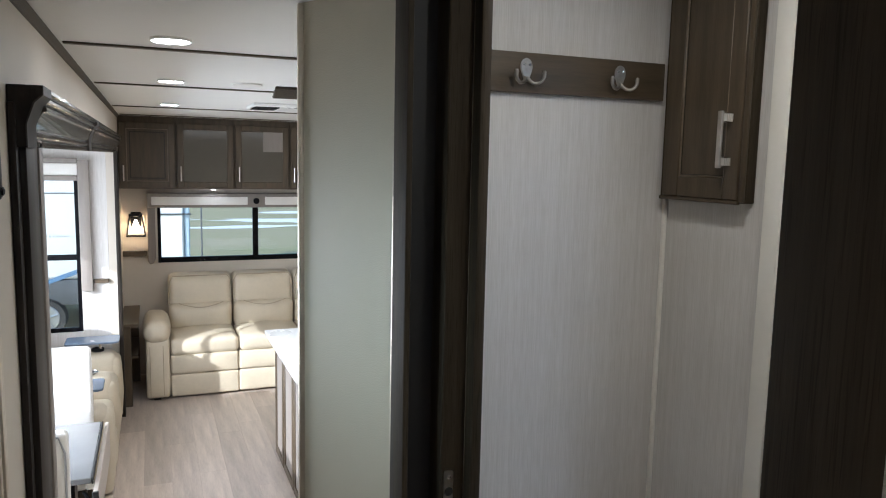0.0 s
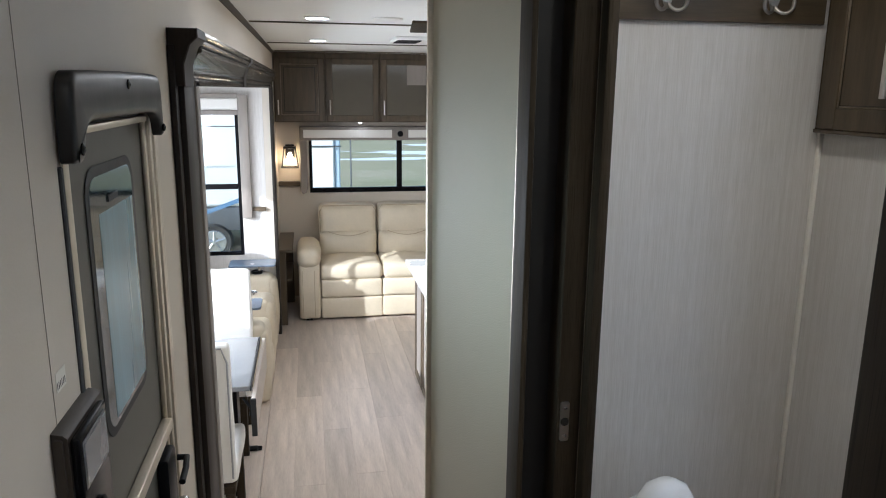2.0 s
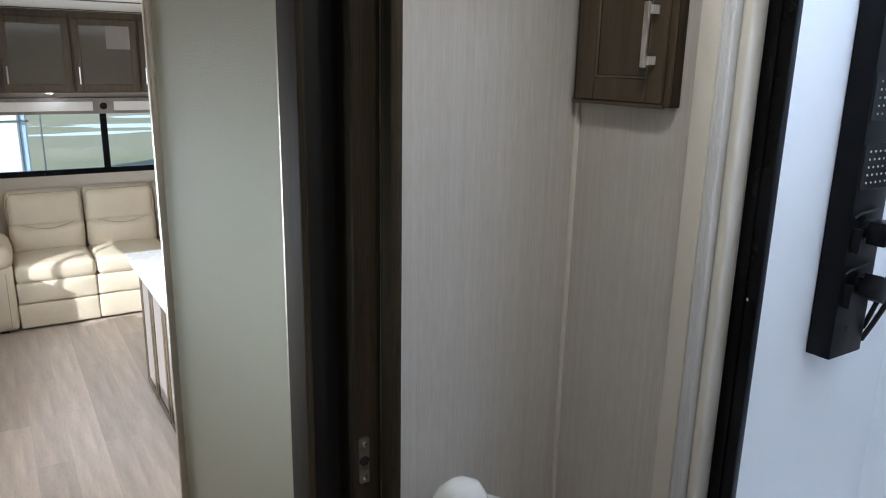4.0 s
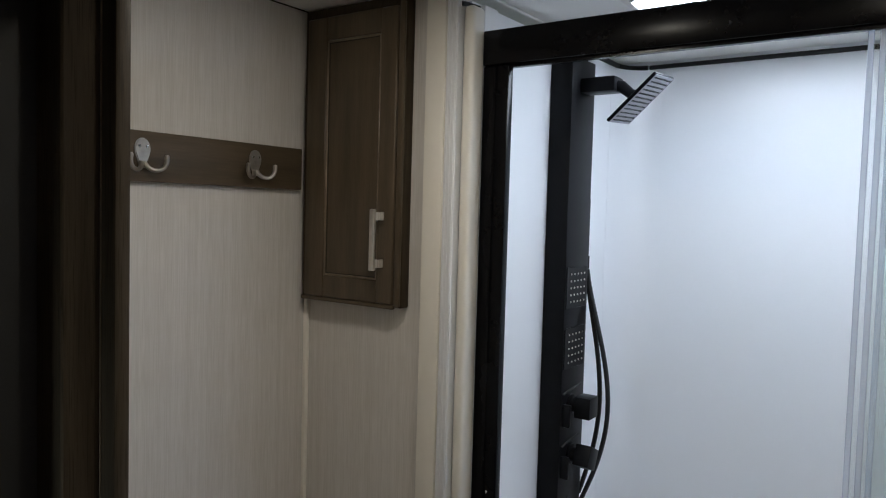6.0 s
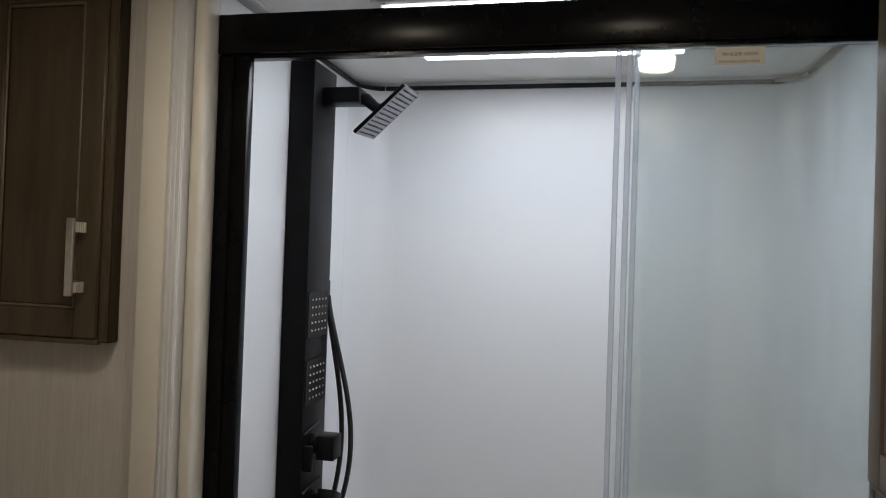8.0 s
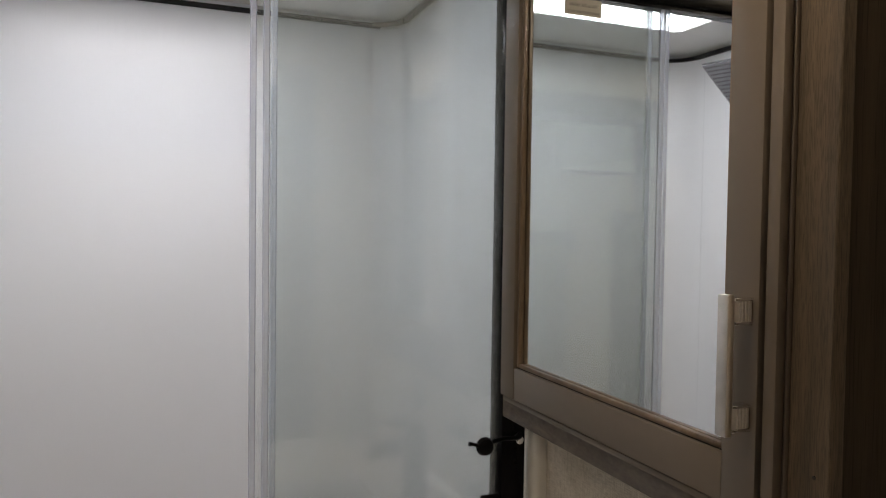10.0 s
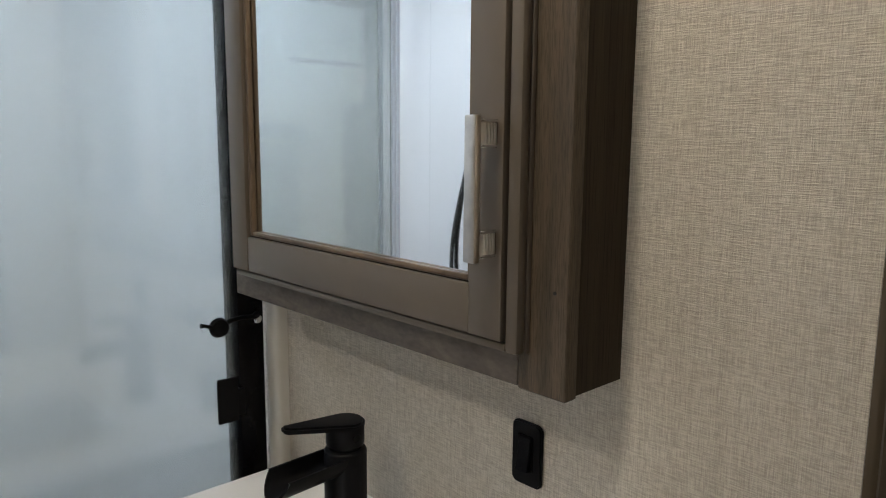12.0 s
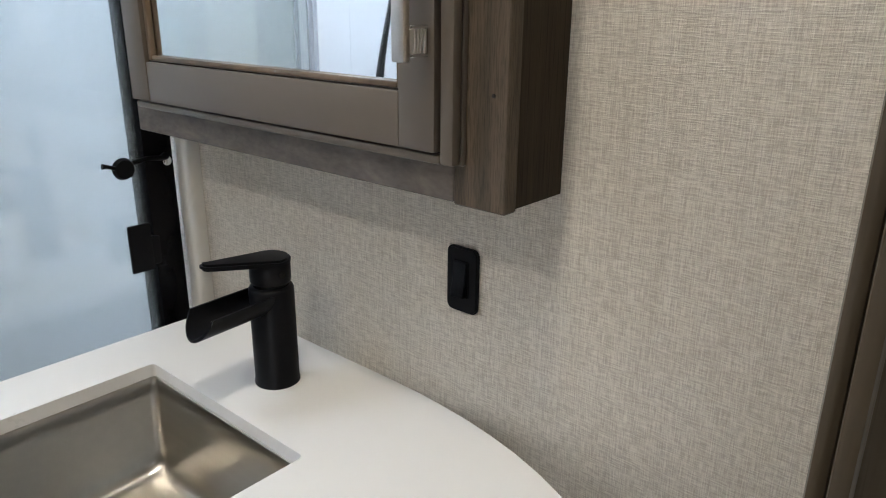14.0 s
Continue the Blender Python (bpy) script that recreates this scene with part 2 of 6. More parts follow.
def prism(points, axis, a, b, bevel=0.0, seg=1):
    """A closed outline swept from a to b along an axis: points are the other two coordinates, in order."""
    bm = bmesh.new()
    def at(p, v):
        return {"x": (v, p[0], p[1]), "y": (p[0], v, p[1]), "z": (p[0], p[1], v)}[axis]
    lo = [bm.verts.new(at(p, a)) for p in points]
    hi = [bm.verts.new(at(p, b)) for p in points]
    n = len(points)
    bm.faces.new(lo)
    bm.faces.new(hi)
    for i in range(n):
        bm.faces.new((lo[i], lo[(i + 1) % n], hi[(i + 1) % n], hi[i]))
    bmesh.ops.recalc_face_normals(bm, faces=bm.faces)
    if bevel:
        es = [e for e in bm.edges if len({v in lo for v in e.verts}) == 1]
        bmesh.ops.bevel(bm, geom=es, offset=bevel, segments=seg, affect='EDGES')
    return bm


def rounded(x0, y0, x1, y1, r, n=6):
    """A rectangle's outline with round corners."""
    pts = []
    for cx, cy, a in ((x1 - r, y1 - r, 0), (x0 + r, y1 - r, 90), (x0 + r, y0 + r, 180), (x1 - r, y0 + r, 270)):
        for i in range(n + 1):
            w = radians(a + 90 * i / n)
            pts.append((cx + r * math.cos(w), cy + r * math.sin(w)))
    return pts


def tube(bm, pts, r, n=12, cap=True):
    """A round bar along a line of points; r a number or one per point."""
    pts = [Vector(p) for p in pts]
    rs = r if isinstance(r, (list, tuple)) else [r] * len(pts)
    rings = []
    up = None
    for i, p in enumerate(pts):
        d = (pts[min(i + 1, len(pts) - 1)] - pts[max(i - 1, 0)]).normalized()
        if up is None:
            up = d.orthogonal().normalized()
        up = (up - d * up.dot(d)).normalized()
        side = d.cross(up)
        rings.append([bm.verts.new(p + (up * math.cos(2 * math.pi * k / n) + side * math.sin(2 * math.pi * k / n)) * rs[i]) for k in range(n)])
    for a, b in zip(rings, rings[1:]):
        for k in range(n):
            bm.faces.new((a[k], a[(k + 1) % n], b[(k + 1) % n], b[k]))
    if cap:
        bm.faces.new(rings[0][::-1])
        bm.faces.new(rings[-1])
    bmesh.ops.recalc_face_normals(bm, faces=bm.faces)
    return bm


def bar(pts, r, n=12):
    return tube(bmesh.new(), pts, r, n)


def spun(profile, center, n=32, axis="z"):
    """A turned shape from (radius, along) pairs."""
    bm = bmesh.new()
    rings = []
    for r, h in profile:
        ring = []
        for k in range(n):
            a = 2 * math.pi * k / n
            c, s = r * math.cos(a), r * math.sin(a)
            o = {"z": (c, s, h), "y": (c, h, s), "x": (h, c, s)}[axis]
            ring.append(bm.verts.new(Vector(center) + Vector(o)))
        rings.append(ring)
    for a, b in zip(rings, rings[1:]):
        for k in range(n):
            bm.faces.new((a[k], a[(k + 1) % n], b[(k + 1) % n], b[k]))
    bm.faces.new(rings[0])
    bm.faces.new(rings[-1])
    bmesh.ops.recalc_face_normals(bm, faces=bm.faces)
    return bm


def cushion(x0, y0, z0, x1, y1, z1, soft, puff=(0, 0, 0), seed=0, seg=4):
    """An upholstered block: round edges, faces that swell, small dents."""
    bm = bmesh.new()
    box(bm, x0, y0, z0, x1, y1, z1, bevel=soft, seg=seg)
    bmesh.ops.subdivide_edges(bm, edges=[e for e in bm.edges if e.calc_length() > 0.08], cuts=4, use_grid_fill=True)
    c = Vector(((x0 + x1) / 2, (y0 + y1) / 2, (z0 + z1) / 2))
    h = Vector(((x1 - x0) / 2, (y1 - y0) / 2, (z1 - z0) / 2))
    for v in bm.verts:
        u = Vector((max(-1, min(1, (v.co[i] - c[i]) / h[i])) for i in range(3)))
        for i in range(3):
            j, k = (i + 1) % 3, (i + 2) % 3
            v.co[i] += puff[i] * u[i] * (1 - u[j] ** 2) * (1 - u[k] ** 2)
        v.co += noise.noise_vector(v.co * 7 + Vector((seed, 0, 0))) * 0.006
    return bm


def smooth_mesh(me, angle=40):
    me.polygons.foreach_set("use_smooth", [True] * len(me.polygons))
    me.set_sharp_from_angle(angle=radians(angle))


def mesh_of(name, bm, mat, smooth=True):
    me = bpy.data.meshes.new(name)
    bm.normal_update()
    bm.to_mesh(me)
    bm.free()
    me.materials.append(mat)
    if smooth:
        smooth_mesh(me)
    return me


def thing(name, at, label, category, group="", kind=""):
    """An Empty at the base of a thing, for its parts."""
    ob = new(name)
    ob.location = at
    ob.empty_display_size = 0.05
    return tagged(ob, label, category, group, kind)


def base_of(ob):
    p = Vector(ob.location)
    while ob.parent:
        ob = ob.parent
        p = p + Vector(ob.location)
    return p


def part(name, bm, mat, parent, label=""):
    """Links a bmesh, given in the place's own coordinates, as one mesh under a thing or part."""
    o = base_of(parent)
    bmesh.ops.translate(bm, verts=bm.verts, vec=-o)
    ob = new(name, mesh_of(name, bm, mat))
    ob.parent = parent
    return tagged(ob, label)


def single(name, bm, mat, label, category, kind="", group=""):
    """A thing of one mesh, its origin at the middle of its base."""
    lo = Vector((min(v.co[i] for v in bm.verts) for i in range(3)))
    hi = Vector((max(v.co[i] for v in bm.verts) for i in range(3)))
    o = Vector(((lo.x + hi.x) / 2, (lo.y + hi.y) / 2, lo.z))
    bmesh.ops.translate(bm, verts=bm.verts, vec=-o)
    ob = new(name, mesh_of(name, bm, mat))
    ob.location = o
    return tagged(ob, label, category, group, kind)


def structure(name, bm, mat, label, category):
    return tagged(new(name, mesh_of(name, bm, mat)), label, category, "", "structure")


# ---- the large structure ----
LF, LC = -0.615, 1.90        # living floor and ceiling
BC = 2.27                    # bathroom ceiling
HOOKS_X = (1.031, 1.360)
XL, XR = -0.28, 2.70         # the long side walls, inside
YR = 7.55                    # rear wall, inside

# entry-side wall, with the entry door's and the slide-out's openings
DY0, DY1, DZ0, DZ1 = 0.965, 1.588, LF, 1.535
SY0, SY1, SZ1 = 2.06, 6.40, 1.575
structure("wall_entry_side", boxes(
    (XL - 0.06, -1.6, LF, XL, DY0, BC), (XL - 0.06, DY0, DZ1, XL, DY1, BC), (XL - 0.06, DY1, LF, XL, SY0, BC),
    (XL - 0.06, SY0, SZ1, XL, SY1, BC), (XL - 0.06, SY1, LF, XL, YR + 0.06, BC)), CREAM, "cream vinyl-covered side wall with entry door and slide-out openings", "wall")
structure("wall_kitchen_side", boxes((XR, 2.39, LF, XR + 0.06, YR + 0.06, BC)), CREAM, "cream side wall behind the kitchen island", "wall")
WY0, WY1 = -0.05, 1.95
# rear wall with its wide window
RX0, RX1, RZ0, RZ1 = 0.04, 1.95, 0.50, 1.10
structure("wall_rear", boxes((XL, YR, LF, RX0, YR + 0.06, LC + 0.05), (RX1, YR, LF, XR, YR + 0.06, LC + 0.05),
                             (RX0, YR, LF, RX1, YR + 0.06, RZ0), (RX0, YR, RZ1, RX1, YR + 0.06, LC + 0.05)), CREAM, "cream rear wall behind the leather sofa", "wall")
structure("ceiling_living", boxes((XL, 1.46, LC, 0.4745, 1.97, LC + 0.05), (XL, 1.9705, LC, XR, YR, LC + 0.05), (XL, 1.42, LC, 0.4745, 1.4595, BC)), CEIL, "white panelled living room ceiling with dark battens", "ceiling")
structure("ceiling_bath", boxes((XL, -1.6, BC, XR + 0.06, 1.95, BC + 0.04)), CEIL, "smooth white bathroom and hallway ceiling", "ceiling")
structure("floor_hall", boxes((XL, -1.6, -0.05, 0.56, 1.42, 0.0)), FLOORING, "light oak plank landing above the steps", "floor")
structure("floor_bath", boxes((0.56, -0.06, -0.05, 2.76, 1.96, 0.0)), FLOORING, "light oak plank bathroom floor", "floor")
structure("wall_hall_end", boxes((XL, -1.66, -0.1, 0.5, -1.6, BC)), CREAM, "cream wall closing the hallway", "wall")
# steps down to the living floor
for i in range(2):
    z = LF / 3 * (i + 1)
    structure("step_%d" % (i + 1), boxes((XL, 1.42 + 0.27 * i, z + LF / 3, 0.47, 1.42 + 0.27 * (i + 1), z), bevel=0.004), FLOORING, "oak plank stair step", "step")
structure("riser_wall", boxes((XL, 1.40, LF, 0.47, 1.42, 0)), WOOD, "stair riser below the landing", "step")

# bathroom walls
structure("wall_hooks", boxes((0.60, 1.95, 0, 1.70, 2.0, BC)), PAPER, "linen-textured light wall behind the coat hooks", "wall")
structure("wall_cabinet", boxes((1.58, 1.46, 0, 1.64, 1.95, BC)), PAPER, "linen-textured wall under the corner cabinet", "wall")
structure("wall_vanity", boxes((0.50, -0.06, 0, 1.70, -0.01, BC)), PAPER_TAN, "tan woven wall covering behind the vanity", "wall")
structure("wall_bath_door_side", boxes((0.50, -0.01, 0, 0.545, 0.31, BC), (0.50, 0.3105, 2.1205, 0.545, 0.33, BC), (0.50, 0.33, 2.05, 0.60, 1.36, BC), (0.44, -1.6, 0, 0.50, 0.31, BC)), PAPER_TAN, "wall beside and above the bathroom doorway", "wall")
# the hallway panel between bathroom and kitchen
structure("wall_panel", prism([(0.476, 1.43), (0.325, 1.70), (0.36, 1.74), (0.60, 1.98), (0.60, 1.43)], "z", -0.6, BC - 0.002), PANEL, "angled pebbled beige vinyl hallway partition with satin sheen", "wall")
structure("wall_kitchen_back", boxes((0.60, 2.0, LF, XR + 0.06, 2.06, BC)), CREAM, "partition between bathroom and kitchen", "wall")
# shower enclosure walls and its own ceiling edge
SX, SYL, SYR, SXB = 1.66, 1.42, -0.05, 2.68
structure("wall_shower_back", boxes((SXB, SYR - 0.04, 0, SXB + 0.06, SYL + 0.04, BC)), SHOWER, "glossy white moulded shower back wall", "wall")
structure("wall_shower_head_side", boxes((1.62, SYL, 0, SXB, SYL + 0.04, BC - 0.03)), SHOWER, "glossy white shower wall behind the black column", "wall")
structure("wall_shower_far_side", boxes((1.70, SYR - 0.04, 0, SXB, SYR, BC - 0.03)), SHOWER, "glossy white shower end wall", "wall")

# living floor: a dark joint bed with separate planks on it
structure("floor_living", boxes((XL - 1.0, 1.42, LF - 0.06, XR, YR, LF - 0.004)), JOINT, "plank floor bed with dark joints", "floor")


# ---- lamps of the bathroom ----
def bath_light():
    t = thing("ceiling_light", (2.08, 0.72, BC), "long white flush LED ceiling light, switched on", "ceiling light")
    part("frame", boxes((1.84, 0.33, BC - 0.018, 2.34, 1.12, BC), bevel=0.005, seg=2), PLASTIC, t)
    part("diffuser", boxes((1.864, 0.355, BC - 0.024, 2.32, 1.095, BC - 0.0185), bevel=0.002), LED, t, "glowing white diffuser")
    for x in (1.852, 2.33):
        for y in (0.36, 0.72, 1.09):
            part("screw", spun([(0.006, 0), (0.006, -0.004), (0.003, -0.005)], (x, y, BC - 0.018), 10), CHROME, t)


def puck_light(x, y, z, label):
    t = thing("puck_light", (x, y, z), label, "ceiling light", "recessed puck lights")
    part("bezel", spun([(0.061, 0), (0.061, -0.004), (0.059, -0.008), (0.057, -0.009), (0.0555, -0.006)], (x, y, z), 32), PLASTIC, t)
    part("diffuser", spun([(0.0553, -0.0062), (0.052, -0.0085), (0.02, -0.0105), (0.002, -0.011)], (x, y, z), 32), PUCK, t, "glowing round diffuser")
    return t


bath_light()
lamp("bath_lamp", 'AREA', look((2.1, 0.72, BC - 0.04), (2.1, 0.72, 0)), P_BATH, COOL, size=0.33, size_y=0.7)
puck_light(0.895, 0.42, BC, "round white recessed ceiling puck light near the mirror, lit")
lamp("bath_puck_lamp", 'AREA', look((0.895, 0.42, BC - 0.03), (0.895, 0.42, 0)), P_PUCK, WARM, disk=0.1)
# this second puck and its lamp are added to brighten the hook wall
puck_light(1.0, 1.2, BC, "round white ceiling puck light above the toilet, added as fill")
lamp("bath_puck_lamp", 'AREA', look((1.0, 1.2, BC - 0.03), (1.0, 1.2, 0)), P_PUCK * 0.97, WARM, disk=0.1)


# ---- bathroom doorway ----
def doorway():
    # strike-side post; a black block paints the shade in the sliding leaf's slot
    t = thing("door_frame", (0.55, 1.4, 0), "dark-stained wooden frame of the open bathroom doorway", "door frame", "", "structure")
    part("casing", boxes((0.462, 1.345, -0.6, 0.476, 1.4275, 2.12), bevel=0.004, seg=2), JAMB, t)
    part("slot_shade", boxes((0.4765, 1.40, 0, 0.5445, 1.4295, 2.1)), RUBBER, t, "black block for the shade in the sliding leaf's recess")
    part("post", boxes((0.545, 1.336, 0, 0.598, 1.4295, 2.1), bevel=0.003), JAMB, t)
    part("post", boxes((0.5985, 1.303, 0, 0.622, 1.4295, 2.1), bevel=0.005, seg=2), JAMB, t)
    part("edge_line", boxes((0.5962, 1.3342, 0, 0.5978, 1.3358, 2.1)), PALE_EDGE, t, "thin pale edge line")
    part("casing", boxes((0.601, 1.451, 0, 0.614, 1.52, 2.12), bevel=0.004, seg=2), JAMB, t)
    part("post", boxes((0.452, 0.315, 0, 0.528, 0.41, 2.1), bevel=0.006, seg=2), JAMB, t)
    part("casing", boxes((0.5455, 0.20, 0, 0.555, 0.325, 2.12), bevel=0.004, seg=2), WOOD, t)
    part("jamb_lining", boxes((0.5285, 0.3105, 0, 0.545, 0.332, 2.12), bevel=0.003, seg=2), WOOD, t)
    part("casing", boxes((0.4415, 0.25, 0, 0.4515, 0.414, 2.12), bevel=0.006, seg=2), JAMB, t)
    part("head", boxes((0.45, 0.411, 2.02, 0.628, 1.327, 2.1), bevel=0.004), JAMB, t)
    s = part("strike_plate", prism(rounded(0.552, 0.815, 0.572, 0.905, 0.004, 3), "y", 1.332, 1.3358), NICKEL, t, "small nickel strike plate")
    for z in (0.828, 0.892):
        part("screw", spun([(0.0045, 0), (0.0045, -0.002), (0.002, -0.003)], (0.562, 1.332, z), 10, "y"), CHROME, s)
    part("bolt_hole", spun([(0.0095, 0), (0.0095, -0.0008), (0.0085, -0.001)], (0.562, 1.332, 0.86), 20, "y"), RUBBER, s)
    part("panel_edge", boxes((0.464, 1.4285, -0.6, 0.4745, 1.4395, 2.2), bevel=0.003, seg=2), SILVER_TRIM, t, "bright metal edge strip")


doorway()
tagged(part("corner_strip", boxes((0.3165, 1.691, -0.58, 0.3345, 1.707, LC - 0.001), bevel=0.004, seg=2), SILVER_TRIM,
            thing("corner_trim", (0.325, 1.70, -0.58), "slim metal corner trim on the hallway panel", "trim", "", "structure")))
# corner moulding where the two papered walls meet
structure("trim_corner", boxes((1.566, 1.935, 0, 1.58, 1.95, 1.446), bevel=0.004, seg=2), TRIM, "narrow cream corner moulding", "trim")
structure("trim_ceiling_joint", boxes((0.6, 1.9465, BC - 0.0035, 1.58, 1.9498, BC - 0.0003)), GROOVE, "thin dark joint between wall and ceiling", "trim")
structure("trim_ceiling_band", boxes((0.64, 1.405, BC - 0.007, 1.99, 1.436, BC - 0.0005), bevel=0.003), CEIL, "slim white ceiling joint strip", "trim")
structure("trim_wall_end_lip", boxes((1.560, 1.4575, 0, 1.5795, 1.517, BC - 0.002), bevel=0.004, seg=2), TRIM, "cream edge bead of the papered wall", "trim")
wall_end = structure("trim_wall_end", boxes((1.566, 1.4235, 0, 1.60, 1.457, BC - 0.009), bevel=0.002), TRIM_COOL, "white ribbed vinyl wall-end trim", "trim")
for k in range(3):
    tagged(part("rib", boxes((1.5635, 1.4265 + 0.0105 * k, 0.001, 1.5658, 1.4325 + 0.0105 * k, BC - 0.0095), bevel=0.001), TRIM_COOL, wall_end))
structure("shower_flange", boxes((1.583, 1.388, 0, 1.64, 1.421, BC - 0.05), bevel=0.012, seg=3), TRIM, "rounded cream shower surround flange", "trim")
structure("trim_flange_gasket", bar([(1.580, 1.424, BC - 0.046), (1.600, 1.420, BC - 0.043), (1.64, 1.410, BC - 0.043), (1.70, 1.400, BC - 0.043)], [0.007, 0.005, 0.004, 0.004], 10), RUBBER, "black rubber gasket on the shower flange", "trim")
structure("shower_flange_far", boxes((1.60, -0.0495, 0, 1.64, 0.016, 2.1), bevel=0.012, seg=3), TRIM, "rounded cream shower surround flange", "trim")
structure("wall_shower_gap", boxes((1.64, 1.392, 0, 1.70, 1.418, BC - 0.04)), SHOWER, "white shower surround edge", "wall")


# ---- coat hook rail ----
def coat_hook(x, y, z):
    t = thing("coat_hook", (x, y, z), "pewter double-prong coat hook screwed to the dark rail", "hook", "coat hooks on the rail")
    half = []
    for i in range(17):
        zz = 0.055 - 0.069 * i / 16
        if zz > 0.030:
            w = 0.020 * math.sqrt(max(0.02, 1 - ((zz - 0.030) / 0.025) ** 2))
        else:
            u = (0.030 - zz) / 0.044
            w = 0.0085 + 0.0115 * (1 - u * u * (3 - 2 * u))
        half.append((w, zz))
    pl = [(x + w, z + zz) for w, zz in half] + [(x - w, z + zz) for w, zz in reversed(half)]
    part("plate", prism(pl, "y", y - 0.006, y, 0.002, 2), PEWTER, t)
    for s in (-1, 1):
        pts, rs = [], []
        for i in range(19):
            u = i / 18
            a = radians(192 + 178 * u)
            pts.append((x + s * (0.0245 + 0.0212 * math.cos(a)), y - 0.004 - 0.026 * math.sin(u * math.pi / 2), z + 0.004 + 0.023 * math.sin(a)))
            rs.append(0.0060 - 0.0012 * math.sin(math.pi * u))
        pts.append((x + s * 0.0455, y - 0.031, z + 0.014))
        rs.append(0.0058)
        pts.append((x + s * 0.0455, y - 0.031, z + 0.018))
        rs.append(0.0035)
        part("prong", bar(pts, rs, 12), PEWTER, t)
    for e in (-1, 1):
        part("screw", spun([(0.0038, 0), (0.0034, -0.0018), (0.001, -0.0022)], (x + e * 0.0095, y - 0.006, z + 0.036), 10, "y"), CHROME, t)


rail = thing("hook_rail", (1.08, 1.94, 1.755), "dark-stained wooden rail for coat hooks on the wall", "hook rail")
part("board", boxes((0.61, 1.93, 1.755, 1.534, 1.9495, 1.872), bevel=0.003, seg=2), WOOD_H, rail)
for hx in HOOKS_X:
    coat_hook(hx, 1.93, 1.800)


# ---- corner cabinet ----
def bar_pull(parent, x, y, z0, z1, along, out, off=0.028):
    """A square bar pull on two posts; the posts stand out along x or y."""
    n = Vector((out, 0, 0)) if along == "x" else Vector((0, out, 0))
    side = Vector((0, 1, 0)) if along == "x" else Vector((1, 0, 0))
    def block(p, q):
        return tuple(min(a, b) for a, b in zip(p, q)) + tuple(max(a, b) for a, b in zip(p, q))
    base = Vector((x, y, 0))
    up = Vector((0, 0, 1))
    h = part("handle", boxes(block(base + up * z0 + n * off - side * 0.008, base + up * z1 + n * (off + 0.009) + side * 0.008), bevel=0.0018, seg=2), NICKEL, parent, "brushed nickel bar handle")
    for z in (z0 + 0.018, z1 - 0.018):
        c = base + up * z
        part("post", boxes(block(c - up * 0.0125 - side * 0.005, c + up * 0.0125 + n * off + side * 0.005), bevel=0.001), SATIN, h)
        for e in (-1, 1):
            part("post_rim", boxes(block(c + up * (e * 0.0125 - 0.0018) - side * 0.0068, c + up * (e * 0.0125 + 0.0018) + n * (off - 0.001) + side * 0.0068), bevel=0.0008), CHROME, h)
        for k in range(4):
            o = off * (0.08 + 0.17 * k)
            part("rib", boxes(block(c - up * 0.0106 + n * o - side * 0.0064, c + up * 0.0106 + n * (o + 0.0022) + side * 0.0064), bevel=0.0006), NICKEL, h)


